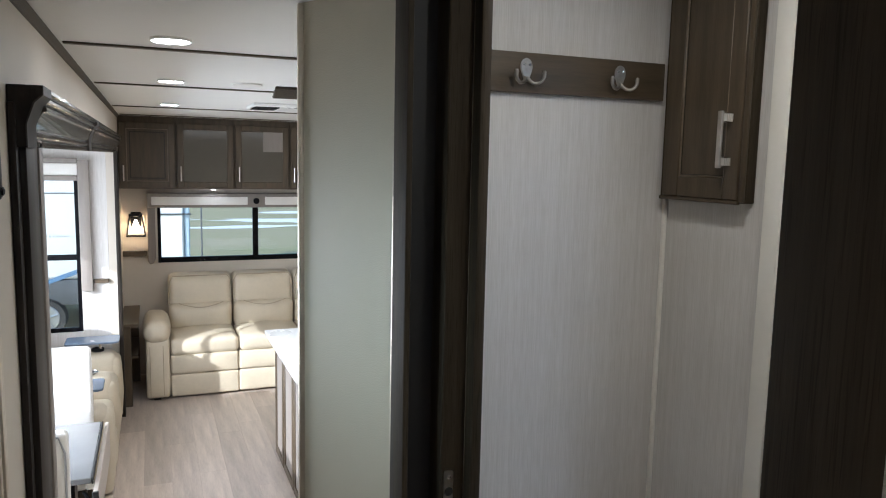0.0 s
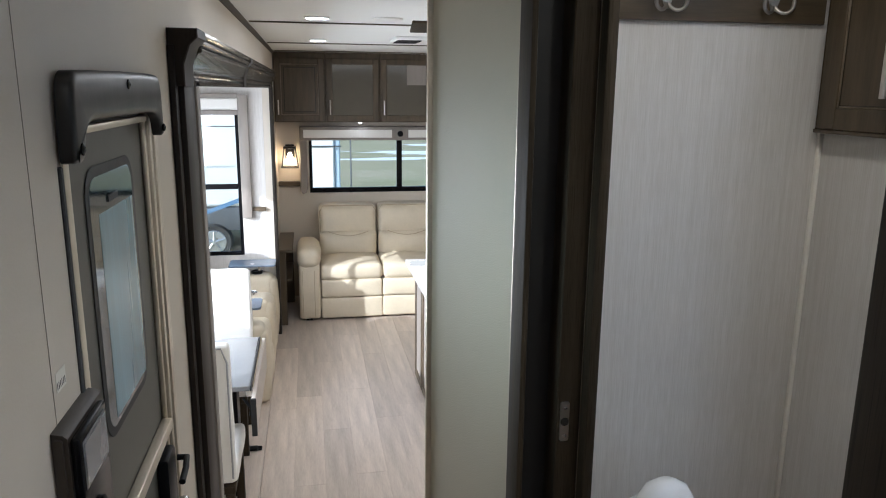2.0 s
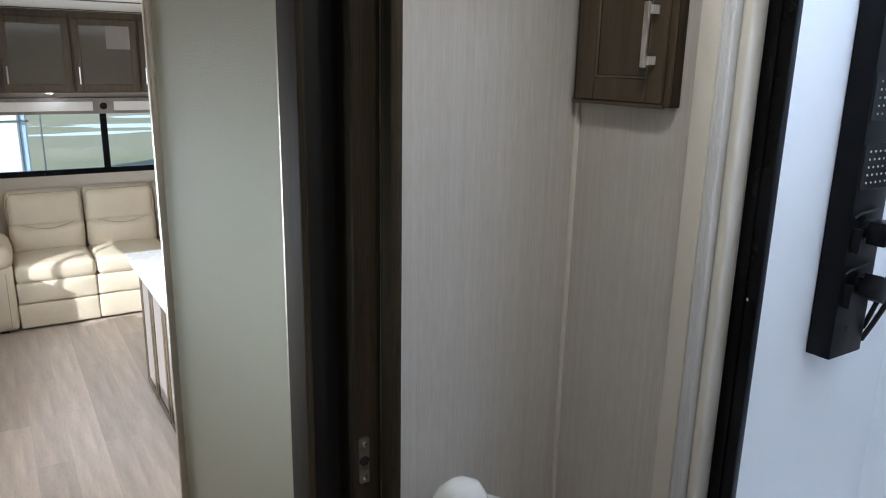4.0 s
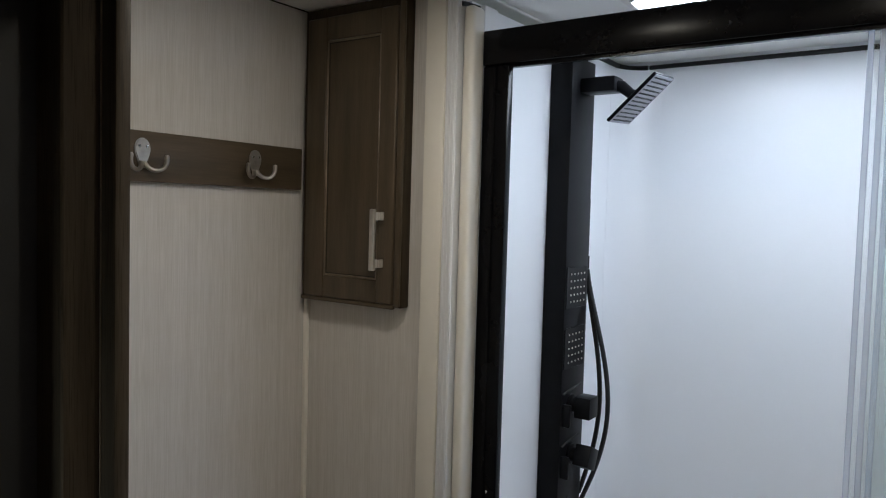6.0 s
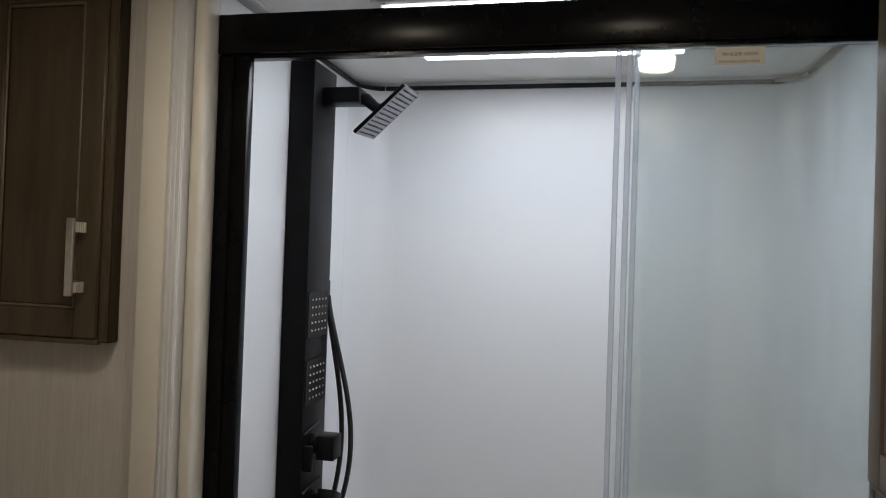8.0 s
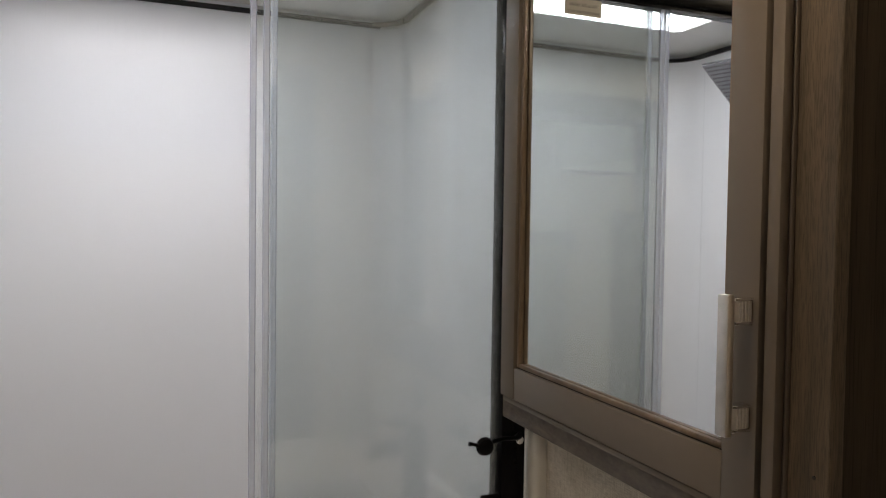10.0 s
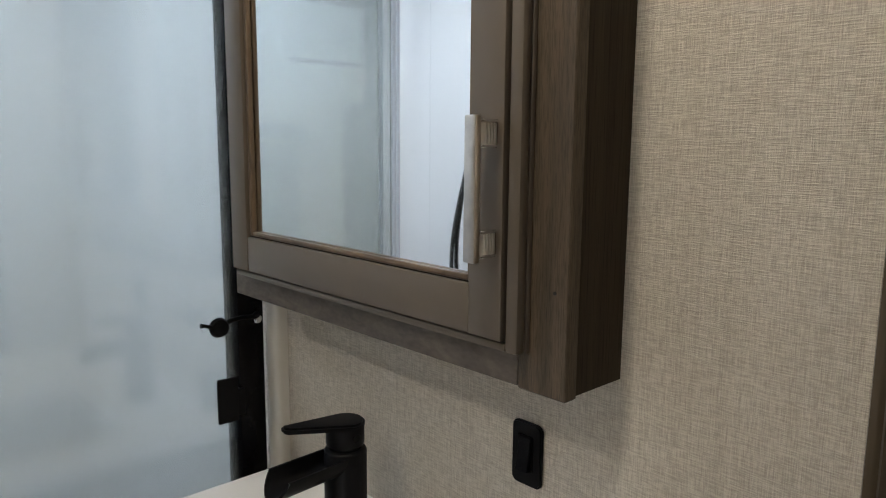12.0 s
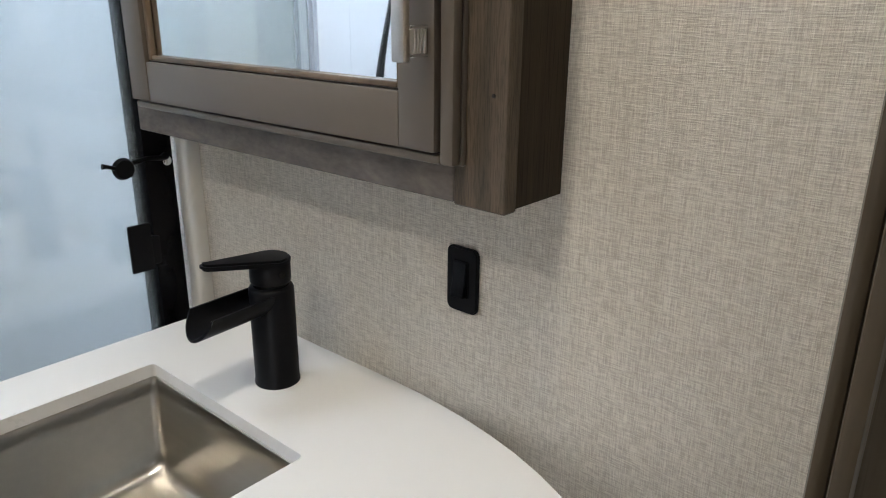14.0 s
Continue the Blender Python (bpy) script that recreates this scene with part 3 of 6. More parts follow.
def corner_cabinet():
    y0, y1, z0, z1, xf = 1.567, 1.927, 1.447, 2.262, 1.545
    t = thing("wall_cabinet", (1.56, 1.74, z0), "dark-stained maple wall cabinet with closed raised-edge door", "cabinet")
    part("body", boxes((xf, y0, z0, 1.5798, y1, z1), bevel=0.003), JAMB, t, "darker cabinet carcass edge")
    part("edge_moulding", boxes((xf - 0.012, y0, z0 + 0.003, xf - 0.0005, y0 + 0.017, z1 - 0.003), bevel=0.004, seg=2), WOOD, t)
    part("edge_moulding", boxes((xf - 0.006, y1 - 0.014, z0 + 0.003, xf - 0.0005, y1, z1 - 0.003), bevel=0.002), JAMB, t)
    dy0, dy1, dz0, dz1 = y0 + 0.02, y1 - 0.016, z0 + 0.009, z1 - 0.03
    door = part("door", boxes((xf - 0.0075, dy0, dz0, xf - 0.0005, dy1, dz1), bevel=0.0015), WOOD, t)
    py0, py1, pz0, pz1 = 1.642, 1.838, 1.517, 2.168
    part("stile", boxes((xf - 0.015, dy0, dz0, xf - 0.0078, py0, dz1), bevel=0.0025), WOOD, door)
    part("stile", boxes((xf - 0.015, py1, dz0, xf - 0.0078, dy1, dz1), bevel=0.0025), WOOD, door)
    part("rail", boxes((xf - 0.0148, py0, dz0, xf - 0.0078, py1, pz0), bevel=0.002), WOOD, door)
    part("rail", boxes((xf - 0.0148, py0, pz1, xf - 0.0078, py1, dz1), bevel=0.002), WOOD, door)
    # lighter bead colour paints the highlight line round the door panel
    for b in ((py0, pz0, py0 + 0.006, pz1), (py1 - 0.006, pz0, py1, pz1), (py0 + 0.006, pz0, py1 - 0.006, pz0 + 0.006), (py0 + 0.006, pz1 - 0.006, py1 - 0.006, pz1)):
        part("bead", boxes((xf - 0.0128, b[0], b[1], xf - 0.0078, b[2], b[3]), bevel=0.0022), PALE_EDGE, door, "bead in a lighter colour for its highlight line")
    for b in ((py0 + 0.0062, pz0 + 0.0062, py0 + 0.0085, pz1 - 0.0062), (py1 - 0.0085, pz0 + 0.0062, py1 - 0.0062, pz1 - 0.0062), (py0 + 0.0086, pz0 + 0.0062, py1 - 0.0086, pz0 + 0.0085), (py0 + 0.0086, pz1 - 0.0085, py1 - 0.0086, pz1 - 0.0062)):
        part("groove", boxes((xf - 0.0084, b[0], b[1], xf - 0.0076, b[2], b[3])), GROOVE, door, "dark glazed groove")
    part("groove", boxes((xf - 0.0082, dy0 - 0.0022, dz0, xf - 0.0006, dy0 - 0.0002, dz1)), GROOVE, door, "dark glazed groove")
    part("bottom_moulding", boxes((xf - 0.013, y0 + 0.0175, z0 - 0.004, xf - 0.0006, y1 - 0.0005, z0 + 0.0075), bevel=0.003, seg=2), WOOD_H, t)
    bar_pull(door, xf - 0.015, 1.622, 1.546, 1.706, "x", -1, 0.036)


corner_cabinet()


# ---- shower ----
def shower_enclosure():
    t = thing("shower_enclosure", (1.66, 0.7, 0), "black-framed sliding shower screen with clear glass panels", "shower screen")
    hd = part("header", boxes((1.632, 0.012, 2.076, 1.70, 1.392, 2.163), bevel=0.004, seg=2), BLACK, t)
    part("track", boxes((1.645, 0.076, 2.068, 1.652, 1.318, 2.0758)), BLACK, hd)
    part("jamb", boxes((1.64, 1.318, 0.1, 1.664, 1.392, 2.0755), bevel=0.003, seg=2), BLACK, t)
    part("jamb_lip", boxes((1.634, 1.352, 0.1, 1.6398, 1.358, 2.0755)), BLACK, t)
    part("jamb", boxes((1.64, 0.0165, 0.1, 1.695, 0.068, 2.0755), bevel=0.003, seg=2), BLACK, t)
    part("sill", boxes((1.60, -0.02, 0.0, 1.72, 1.40, 0.0995), bevel=0.012, seg=2), SHOWER, t, "white shower threshold")
    part("bottom_track", boxes((1.635, 0.069, 0.0998, 1.70, 1.317, 0.13), bevel=0.002), BLACK, t)
    for x, e, y0 in ((1.656, 0.514, 0.060), (1.667, 0.535, 0.060), (1.678, 0.498, 0.060)):
        g = part("glass_panel", boxes((x, y0, 0.131, x + 0.005, e, 2.074)), GLASS, t)
        g.visible_shadow = False
        part("edge_seal", boxes((x - 0.002, e + 0.0003, 0.131, x + 0.007, e + 0.011, 2.074), bevel=0.002), GLASS_EDGE, g, "clear plastic edge seal").visible_shadow = False
    # pull with a round knob, and the clip that holds the panels
    k = part("pull", bar([(1.638, 0.032, 1.192), (1.628, 0.045, 1.192), (1.622, 0.07, 1.196), (1.618, 0.095, 1.194), (1.616, 0.11, 1.19)], [0.007, 0.0045, 0.004, 0.004, 0.004]), MATTE, t, "black hooked pull")
    part("knob", spun([(0.004, -0.012), (0.015, -0.008), (0.018, 0), (0.015, 0.008), (0.004, 0.012)], (1.614, 0.117, 1.187), 20, "x"), MATTE, k)
    part("pin", bar([(1.610, 0.13, 1.19), (1.608, 0.145, 1.196), (1.608, 0.152, 1.197)], [0.0035, 0.003, 0.0048], 10), MATTE, k)
    part("bolt", spun([(0.008, 0), (0.008, -0.004), (0.004, -0.006)], (1.64, 0.03, 1.184), 14, "x"), CHROME, t)
    c = part("clip", boxes((1.625, 0.078, 1.005, 1.632, 0.118, 1.088), bevel=0.003, seg=2), MATTE, t, "black plastic door clip")
    part("clip_body", boxes((1.6325, 0.06, 1.01, 1.65, 0.098, 1.06), bevel=0.004, seg=2), MATTE, c)
    s = part("sticker", boxes((1.6545, 0.276, 2.032, 1.6555, 0.363, 2.066)), PAPERLABEL, t, "small white printed sticker")
    words(s, "TRI-SLIDE SERIES", 0.0092, (1.6543, 0.320, 2.0525))
    words(s, "MANUFACTURE DATE", 0.0074, (1.6543, 0.320, 2.0385))
    for z in (0.985,):
        part("screw", spun([(0.004, 0), (0.004, -0.002), (0.002, -0.003)], (1.64, 1.345, z), 10, "x"), CHROME, t)


def words(parent, text, size, at):
    """Printed words on an upright face that looks along -x."""
    c = bpy.data.curves.new("lettering", 'FONT')
    c.body, c.size, c.align_x, c.align_y = text, size, 'CENTER', 'CENTER'
    tmp = bpy.data.objects.new("lettering", c)
    me = bpy.data.meshes.new_from_object(tmp)
    bpy.data.objects.remove(tmp)
    me.transform(Matrix(((0, 0, -1, 0), (-1, 0, 0, 0), (0, 1, 0, 0), (0, 0, 0, 1))))
    me.transform(Matrix.Translation(Vector(at) - base_of(parent)))
    me.materials.clear()
    me.materials.append(INK)
    ob = new("lettering", me)
    ob.parent = parent
    return ob


shower_enclosure()


def shower_column():
    x0, x1, y0, y1, z0, z1 = 2.068, 2.235, 1.347, 1.4195, 0.727, 2.185
    t = thing("shower_column", (2.17, 1.40, z0), "matte black shower panel with jets, knobs and hose", "shower panel")
    part("body", boxes((x0, y0, z0, x1, y1, z1), bevel=0.003, seg=2), MATTE, t)
    for zb in (1.417, 1.229):
        p = part("jet_plate", boxes((x0 + 0.006, y0 - 0.004, zb, x1 - 0.02, y0 - 0.0003, zb + 0.128), bevel=0.001), MATTE, t)
        for i in range(5):
            for j in range(5):
                cx, cz = x0 + 0.034 + i * 0.024, zb + 0.02 + j * 0.0215
                part("nozzle", spun([(0.0034, 0), (0.0028, -0.002), (0.001, -0.0024)], (cx, y0 - 0.004, cz), 8, "y"), NICKEL, p)
    # shelf lines and square knobs
    for z, turn, kx in ((1.112, 0, 0.072), (0.950, 25, 0.082)):
        k = part("valve", spun([(0.032, 0), (0.032, -0.006), (0.024, -0.009), (0.022, -0.032)], (x0 + kx, y0, z), 24, "y"), MATTE, t)
        bm = bmesh.new()
        box(bm, -0.032, -0.078, -0.033, 0.032, -0.026, 0.033, bevel=0.003, seg=2)
        bmesh.ops.rotate(bm, verts=bm.verts, cent=(0, 0, 0), matrix=Matrix.Rotation(radians(turn), 3, 'Y'))
        bmesh.ops.translate(bm, verts=bm.verts, vec=(x0 + kx, y0, z))
        part("knob", bm, MATTE, k, "square black knob")
        part("lever", boxes((x0 + 0.010, y0 - 0.026, z - 0.060, x0 + 0.024, y0 - 0.0005, z + 0.010), bevel=0.003, seg=2), MATTE, k)
        part("bracket", bar([(x0 + 0.014, y0 - 0.003, z + 0.040), (x0 + 0.024, y0 - 0.009, z + 0.050), (x0 + 0.060, y0 - 0.011, z + 0.054), (x0 + 0.125, y0 - 0.006, z + 0.056)], 0.0035, 8), RUBBER, t, "raised black trim over the knob")
    part("screw", spun([(0.005, 0), (0.005, -0.002), (0.002, -0.003)], (x0 + 0.07, y0, 0.815), 10, "y"), RUBBER, t)
    # arm and tilted square head
    part("arm", boxes((2.12, 1.235, 2.078, 2.19, y0 - 0.0005, 2.123), bevel=0.006, seg=2), MATTE, t)
    a = part("neck", bar([(2.155, 1.250, 2.098), (2.155, 1.225, 2.092), (2.155, 1.198, 2.070), (2.155, 1.165, 2.050)], [0.020, 0.018, 0.015, 0.026], 20), MATTE, t)
    lo, hi = Vector((0, 1.209, 1.978)), Vector((0, 1.074, 2.104))
    d = (hi - lo).normalized()
    side = Vector((1, 0, 0.07)).normalized()
    nrm = side.cross(d).normalized()
    if nrm.z > 0:
        nrm = -nrm
    bm = bmesh.new()
    box(bm, -0.078, -0.091, -0.005, 0.078, 0.091, 0.005, bevel=0.002)
    m = Matrix((side, d, nrm)).transposed()
    bmesh.ops.transform(bm, matrix=m.to_4x4(), verts=bm.verts)
    c = (lo + hi) / 2 + Vector((2.155 - 0.068, 0, 0)) + Vector((0.0, 0, 0))
    bmesh.ops.translate(bm, verts=bm.verts, vec=c)
    bmesh.ops.recalc_face_normals(bm, faces=bm.faces)
    head = part("shower_head", bm, MATTE, t, "square black rain shower head")
    bm = bmesh.new()
    for i in range(16):
        for j in range(12):
            u, v = -0.066 + i * 0.0088, -0.079 + j * 0.01436
            p = c + side * u + d * v + nrm * 0.0062
            r = bmesh.ops.create_cube(bm, size=1)
            for w in r["verts"]:
                w.co = p + side * (w.co.x * 0.0030) + d * (w.co.y * 0.0052) + nrm * (w.co.z * 0.0015)
    tagged(part("nozzles", bm, RUBBER, head), kind="stuff")
    bm = bmesh.new()
    box(bm, -0.0765, -0.0895, 0.0052, 0.0765, 0.0895, 0.006)
    bmesh.ops.transform(bm, matrix=m.to_4x4(), verts=bm.verts)
    bmesh.ops.translate(bm, verts=bm.verts, vec=c)
    bmesh.ops.recalc_face_normals(bm, faces=bm.faces)
    part("spray_face", bm, GUNMETAL, head, "grey metal spray face")
    # hand shower hose and its clip
    part("clip", boxes((x1 + 0.0005, y0 + 0.005, 1.53, x1 + 0.022, y0 + 0.03, 1.575), bevel=0.003), MATTE, t)
    part("hand_shower", boxes((x1 + 0.0005, y0 + 0.004, 1.576, x1 + 0.014, y0 + 0.026, 1.76), bevel=0.005, seg=2), MATTE, t)
    for w, dep, bot in ((0.082, 0.008, 0.775), (0.055, 0.014, 0.74)):
        pts = []
        for i in range(25):
            u = i / 24
            bulge = math.sin(math.pi * u ** 1.25)
            pts.append((x1 + 0.012 + 0.015 * bulge + (0.01 if bot < 0.75 else 0), y0 + dep - w * bulge, 1.53 - bot * u))
        part("hose", bar(pts, 0.0075, 10), RUBBER, t, "black shower hose")


shower_column()
# dark sealant line along the shower ceiling
structure("trim_shower_back", boxes((SXB - 0.012, SYR + 0.06, BC - 0.028, SXB - 0.0005, SYL - 0.09, BC - 0.013), bevel=0.003), RUBBER, "black rubber seal under the shower ceiling", "trim")
structure("trim_shower_side", boxes((1.70, SYR + 0.0005, BC - 0.026, 2.60, SYR + 0.008, BC - 0.001), bevel=0.002), PEWTER, "grey seal under the shower ceiling", "trim")
structure("trim_shower_head_side", boxes((1.992, SYL - 0.008, BC - 0.03, 2.60, SYL - 0.0005, BC - 0.012), bevel=0.002), RUBBER, "black rubber seal under the shower ceiling", "trim")
arc = [(2.60, SYR + 0.006, BC - 0.015)] + [(SXB - 0.09 + 0.083 * math.sin(radians(a)), SYR + 0.09 - 0.083 * math.cos(radians(a)), BC - 0.015) for a in range(0, 91, 10)]
structure("trim_shower_bend", bar(arc, 0.009, 8), PEWTER, "grey seal round the shower corner", "trim")
# rounded inner corner of the surround
cc = [(SXB - 0.0005, SYR + 0.09)]
for i in range(9):
    w = radians(90 * i / 8)
    cc.append((SXB - 0.09 + 0.089 * math.cos(w), SYR + 0.09 - 0.089 * math.sin(w)))
cc += [(SXB - 0.09, SYR + 0.0005), (SXB - 0.0005, SYR + 0.0005)]
structure("wall_shower_corner", prism(cc, "z", 0, BC - 0.03), SHOWER, "rounded white moulded shower corner", "wall")
arc = [(SXB - 0.085 + 0.079 * math.sin(radians(a)), SYL - 0.085 + 0.079 * math.cos(radians(a)), BC - 0.020) for a in range(0, 91, 10)]
structure("trim_shower_bend_near", bar(arc, 0.0085, 8), RUBBER, "black seal round the shower corner", "trim")
cc = [(SXB - 0.0005, SYL - 0.0005), (SXB - 0.14, SYL - 0.0005)]
for i in range(13):
    w = radians(90 * i / 12)
    cc.append((SXB - 0.14 + 0.139 * math.sin(w), SYL - 0.14 + 0.139 * math.cos(w)))
structure("wall_shower_corner_near", prism(cc, "z", 0, BC - 0.031), SHOWER, "rounded white moulded shower corner", "wall")
structure("shower_pan", boxes((1.72, SYR, 0.0, SXB, SYL, 0.03)), SHOWER, "white moulded shower pan", "floor")


# ---- mirror cabinet over the vanity ----
def mirror_cabinet():
    x0, x1, yb, yf, z0, z1 = 0.888, 1.588, -0.0098, 0.095, 1.25, 2.24
    t = thing("mirror_cabinet", (1.24, 0.04, z0), "dark walnut-look cabinet with a mirror door above the vanity", "mirror cabinet")
    # shade on the cabinet side is put into a darker wood colour
    part("body", boxes((x0 + 0.004, yb, z0 + 0.0, x1 - 0.002, yf - 0.02, z1)), JAMB, t, "cabinet side in darker wood colour for its shade")
    part("face_stile", boxes((x0, yf - 0.0195, z0 - 0.002, x0 + 0.0645, yf, z1), bevel=0.002), WOOD_END, t)
    part("face_rail", boxes((x0 + 0.0652, yf - 0.0195, z0, x1, yf - 0.001, z0 + 0.043), bevel=0.0015), WOOD_END_H, t)
    part("face_rail", boxes((x0 + 0.0652, yf - 0.0195, z1 - 0.045, x1, yf - 0.001, z1), bevel=0.0015), WOOD_END_H, t)
    dx0, dx1, dz0, dz1, y0 = 0.936, 1.549, 1.290, 2.20, yf + 0.0005
    door = part("door", boxes((dx0, y0, dz0, dx1, y0 + 0.006, dz1), bevel=0.001), WOOD_LITE, t, "taupe framed mirror door")
    mx0, mx1, mz0, mz1 = 1.004, 1.498, 1.358, 2.13
    ys = y0 + 0.0065
    part("edge_moulding", boxes((dx0 + 0.0005, ys, dz0 + 0.001, dx0 + 0.018, ys + 0.014, dz1), bevel=0.004, seg=2), WOOD_LITE, door)
    part("groove", boxes((dx0 + 0.0182, ys, dz0 + 0.010, dx0 + 0.0204, ys + 0.003, dz1)), GROOVE, door, "dark glazed groove")
    part("stile", boxes((dx0 + 0.0206, ys, dz0 + 0.013, mx0, ys + 0.018, dz1), bevel=0.0015, seg=2), WOOD_LITE, door)
    part("stile", boxes((mx1, ys, dz0 + 0.013, dx1 - 0.002, ys + 0.018, dz1), bevel=0.0015, seg=2), WOOD_LITE, door)
    part("rail", boxes((mx0 + 0.0007, ys, dz0 + 0.013, mx1 - 0.0007, ys + 0.0172, mz0), bevel=0.0015, seg=2), WOOD_LITE, door)
    part("rail", boxes((mx0 + 0.0007, ys, mz1, mx1 - 0.0007, ys + 0.0172, dz1), bevel=0.0015, seg=2), WOOD_LITE, door)
    part("groove", boxes((dx0 + 0.021, ys, dz0 + 0.0106, dx1 - 0.002, ys + 0.003, dz0 + 0.0128)), GROOVE, door, "dark glazed groove")
    part("edge_moulding", boxes((dx0 + 0.0186, ys, dz0 + 0.001, dx1 - 0.002, ys + 0.013, dz0 + 0.0103), bevel=0.003, seg=2), WOOD_LITE, door)
    for b in ((mx0 + 0.002, mz0 + 0.002, mx0 + 0.007, mz1), (mx1 - 0.011, mz0 + 0.002, mx1 - 0.002, mz1), (mx0 + 0.0072, mz0 + 0.002, mx1 - 0.0112, mz0 + 0.009), (mx0 + 0.0072, mz1 - 0.009, mx1 - 0.0112, mz1 - 0.002)):
        part("bead", boxes((b[0], ys + 0.0045, b[1], b[2], ys + 0.013, b[3]), bevel=0.002, seg=2), GLAZE_WARM, door, "worn golden bead")
    for b in ((mx0 - 0.0016, mz0, mx0 + 0.0018, mz1), (mx1 - 0.0018, mz0, mx1 + 0.0016, mz1), (mx0 + 0.002, mz0 - 0.0012, mx1 - 0.002, mz0 + 0.0018)):
        part("groove", boxes((b[0], ys + 0.0045, b[1], b[2], ys + 0.011, b[3])), GROOVE, door, "dark glazed groove")
    part("mirror", boxes((mx0 + 0.002, ys - 0.0002, mz0 + 0.002, mx1 - 0.002, ys + 0.004, mz1 - 0.002)), MIRROR, door, "clear mirror glass")
    bar_pull(door, 0.970, ys + 0.018, 1.389, 1.537, "y", 1, 0.026)
    part("nail", spun([(0.002, 0), (0.002, 0.0012), (0.001, 0.0014)], (0.905, yf, 1.36), 8, "y"), RUBBER, t)


WOOD_END_H = material("walnut_print_level", (0.105, 0.084, 0.066), 0.5, vary=0.6, scale=11, distort=1.6, stretch=(0.9, 6, 2.0), bump=0.15, bump_scale=40, bump_stretch=(0.5, 6, 4))
GLAZE_WARM = material("worn_golden_edge", (0.13, 0.09, 0.055), 0.35, vary=0.4, scale=25, stretch=(1, 1, 0.2))
mirror_cabinet()


# ---- vanity ----
CT = 0.933
def vanity():
    t = thing("vanity_cabinet", (1.15, 0.25, 0), "dark-stained vanity base cabinet under the white top", "vanity")
    part("body", boxes((1.522, 0.0, 0.08, 1.54, 0.50, CT - 0.0205), (1.16, 0.0, 0.08, 1.5215, 0.016, CT - 0.0205),
         (0.8185, 0.482, 0.08, 1.5215, 0.50, CT - 0.0205), (1.16, 0.0165, 0.08, 1.5215, 0.4815, 0.096)), WOOD, t)
    part("end_panel", prism([(0.80, 0.24), (1.142, 0.0), (1.158, 0.012), (0.818, 0.25), (0.818, 0.50), (0.80, 0.50)], "z", 0.08, CT - 0.0205), WOOD, t)
    part("plinth", prism([(0.83, 0.26), (1.18, 0.0), (1.53, 0.0), (1.53, 0.45), (0.83, 0.45)], "z", 0.0, 0.0795), JAMB, t)
    for x0, x1 in ((0.82, 1.165), (1.175, 1.52)):
        d = part("door", boxes((x0, 0.5005, 0.12, x1, 0.516, 0.86), bevel=0.003), WOOD, t)
        part("panel_rim", boxes((x0 + 0.05, 0.5165, 0.17, x1 - 0.05, 0.519, 0.81), bevel=0.001), WOOD, d)


vanity()


def worktop():
    """White top with a rounded end near the doorway and a cut-out for the sink."""
    out = [(1.552, -0.0095), (1.552, 0.555), (0.95, 0.555)]
    for i in range(1, 13):
        a = radians(90 * i / 12)
        out.append((0.95 - 0.245 * math.sin(a), 0.29 + 0.265 * math.cos(a)))
    for i in range(1, 15):
        a = radians(90 * i / 14)
        out.append((0.705 + 0.445 * (1 - math.cos(a)), 0.29 - 0.2995 * math.sin(a) ** 0.62))
    hole = rounded(1.097, 0.19, 1.445, 0.47, 0.008, 4)
    bm = bmesh.new()
    def loop(pts, z):
        return [bm.verts.new((x, y, z)) for x, y in pts]
    rings = {}
    for z in (CT - 0.02, CT):
        o, h = loop(out, z), loop(hole, z)
        eo = [bm.edges.new((o[i], o[(i + 1) % len(o)])) for i in range(len(o))]
        eh = [bm.edges.new((h[i], h[(i + 1) % len(h)])) for i in range(len(h))]
        bmesh.ops.triangle_fill(bm, edges=eo + eh, use_beauty=True)
        rings[z] = (o, h)
    for k in (0, 1):
        a, b = rings[CT - 0.02][k], rings[CT][k]
        for i in range(len(a)):
            bm.faces.new((a[i], a[(i + 1) % len(a)], b[(i + 1) % len(a)], b[i]))
    bmesh.ops.recalc_face_normals(bm, faces=bm.faces)
    single("vanity_worktop", bm, SOLID, "white solid-surface vanity top with an undermount cut-out", "worktop")


worktop()


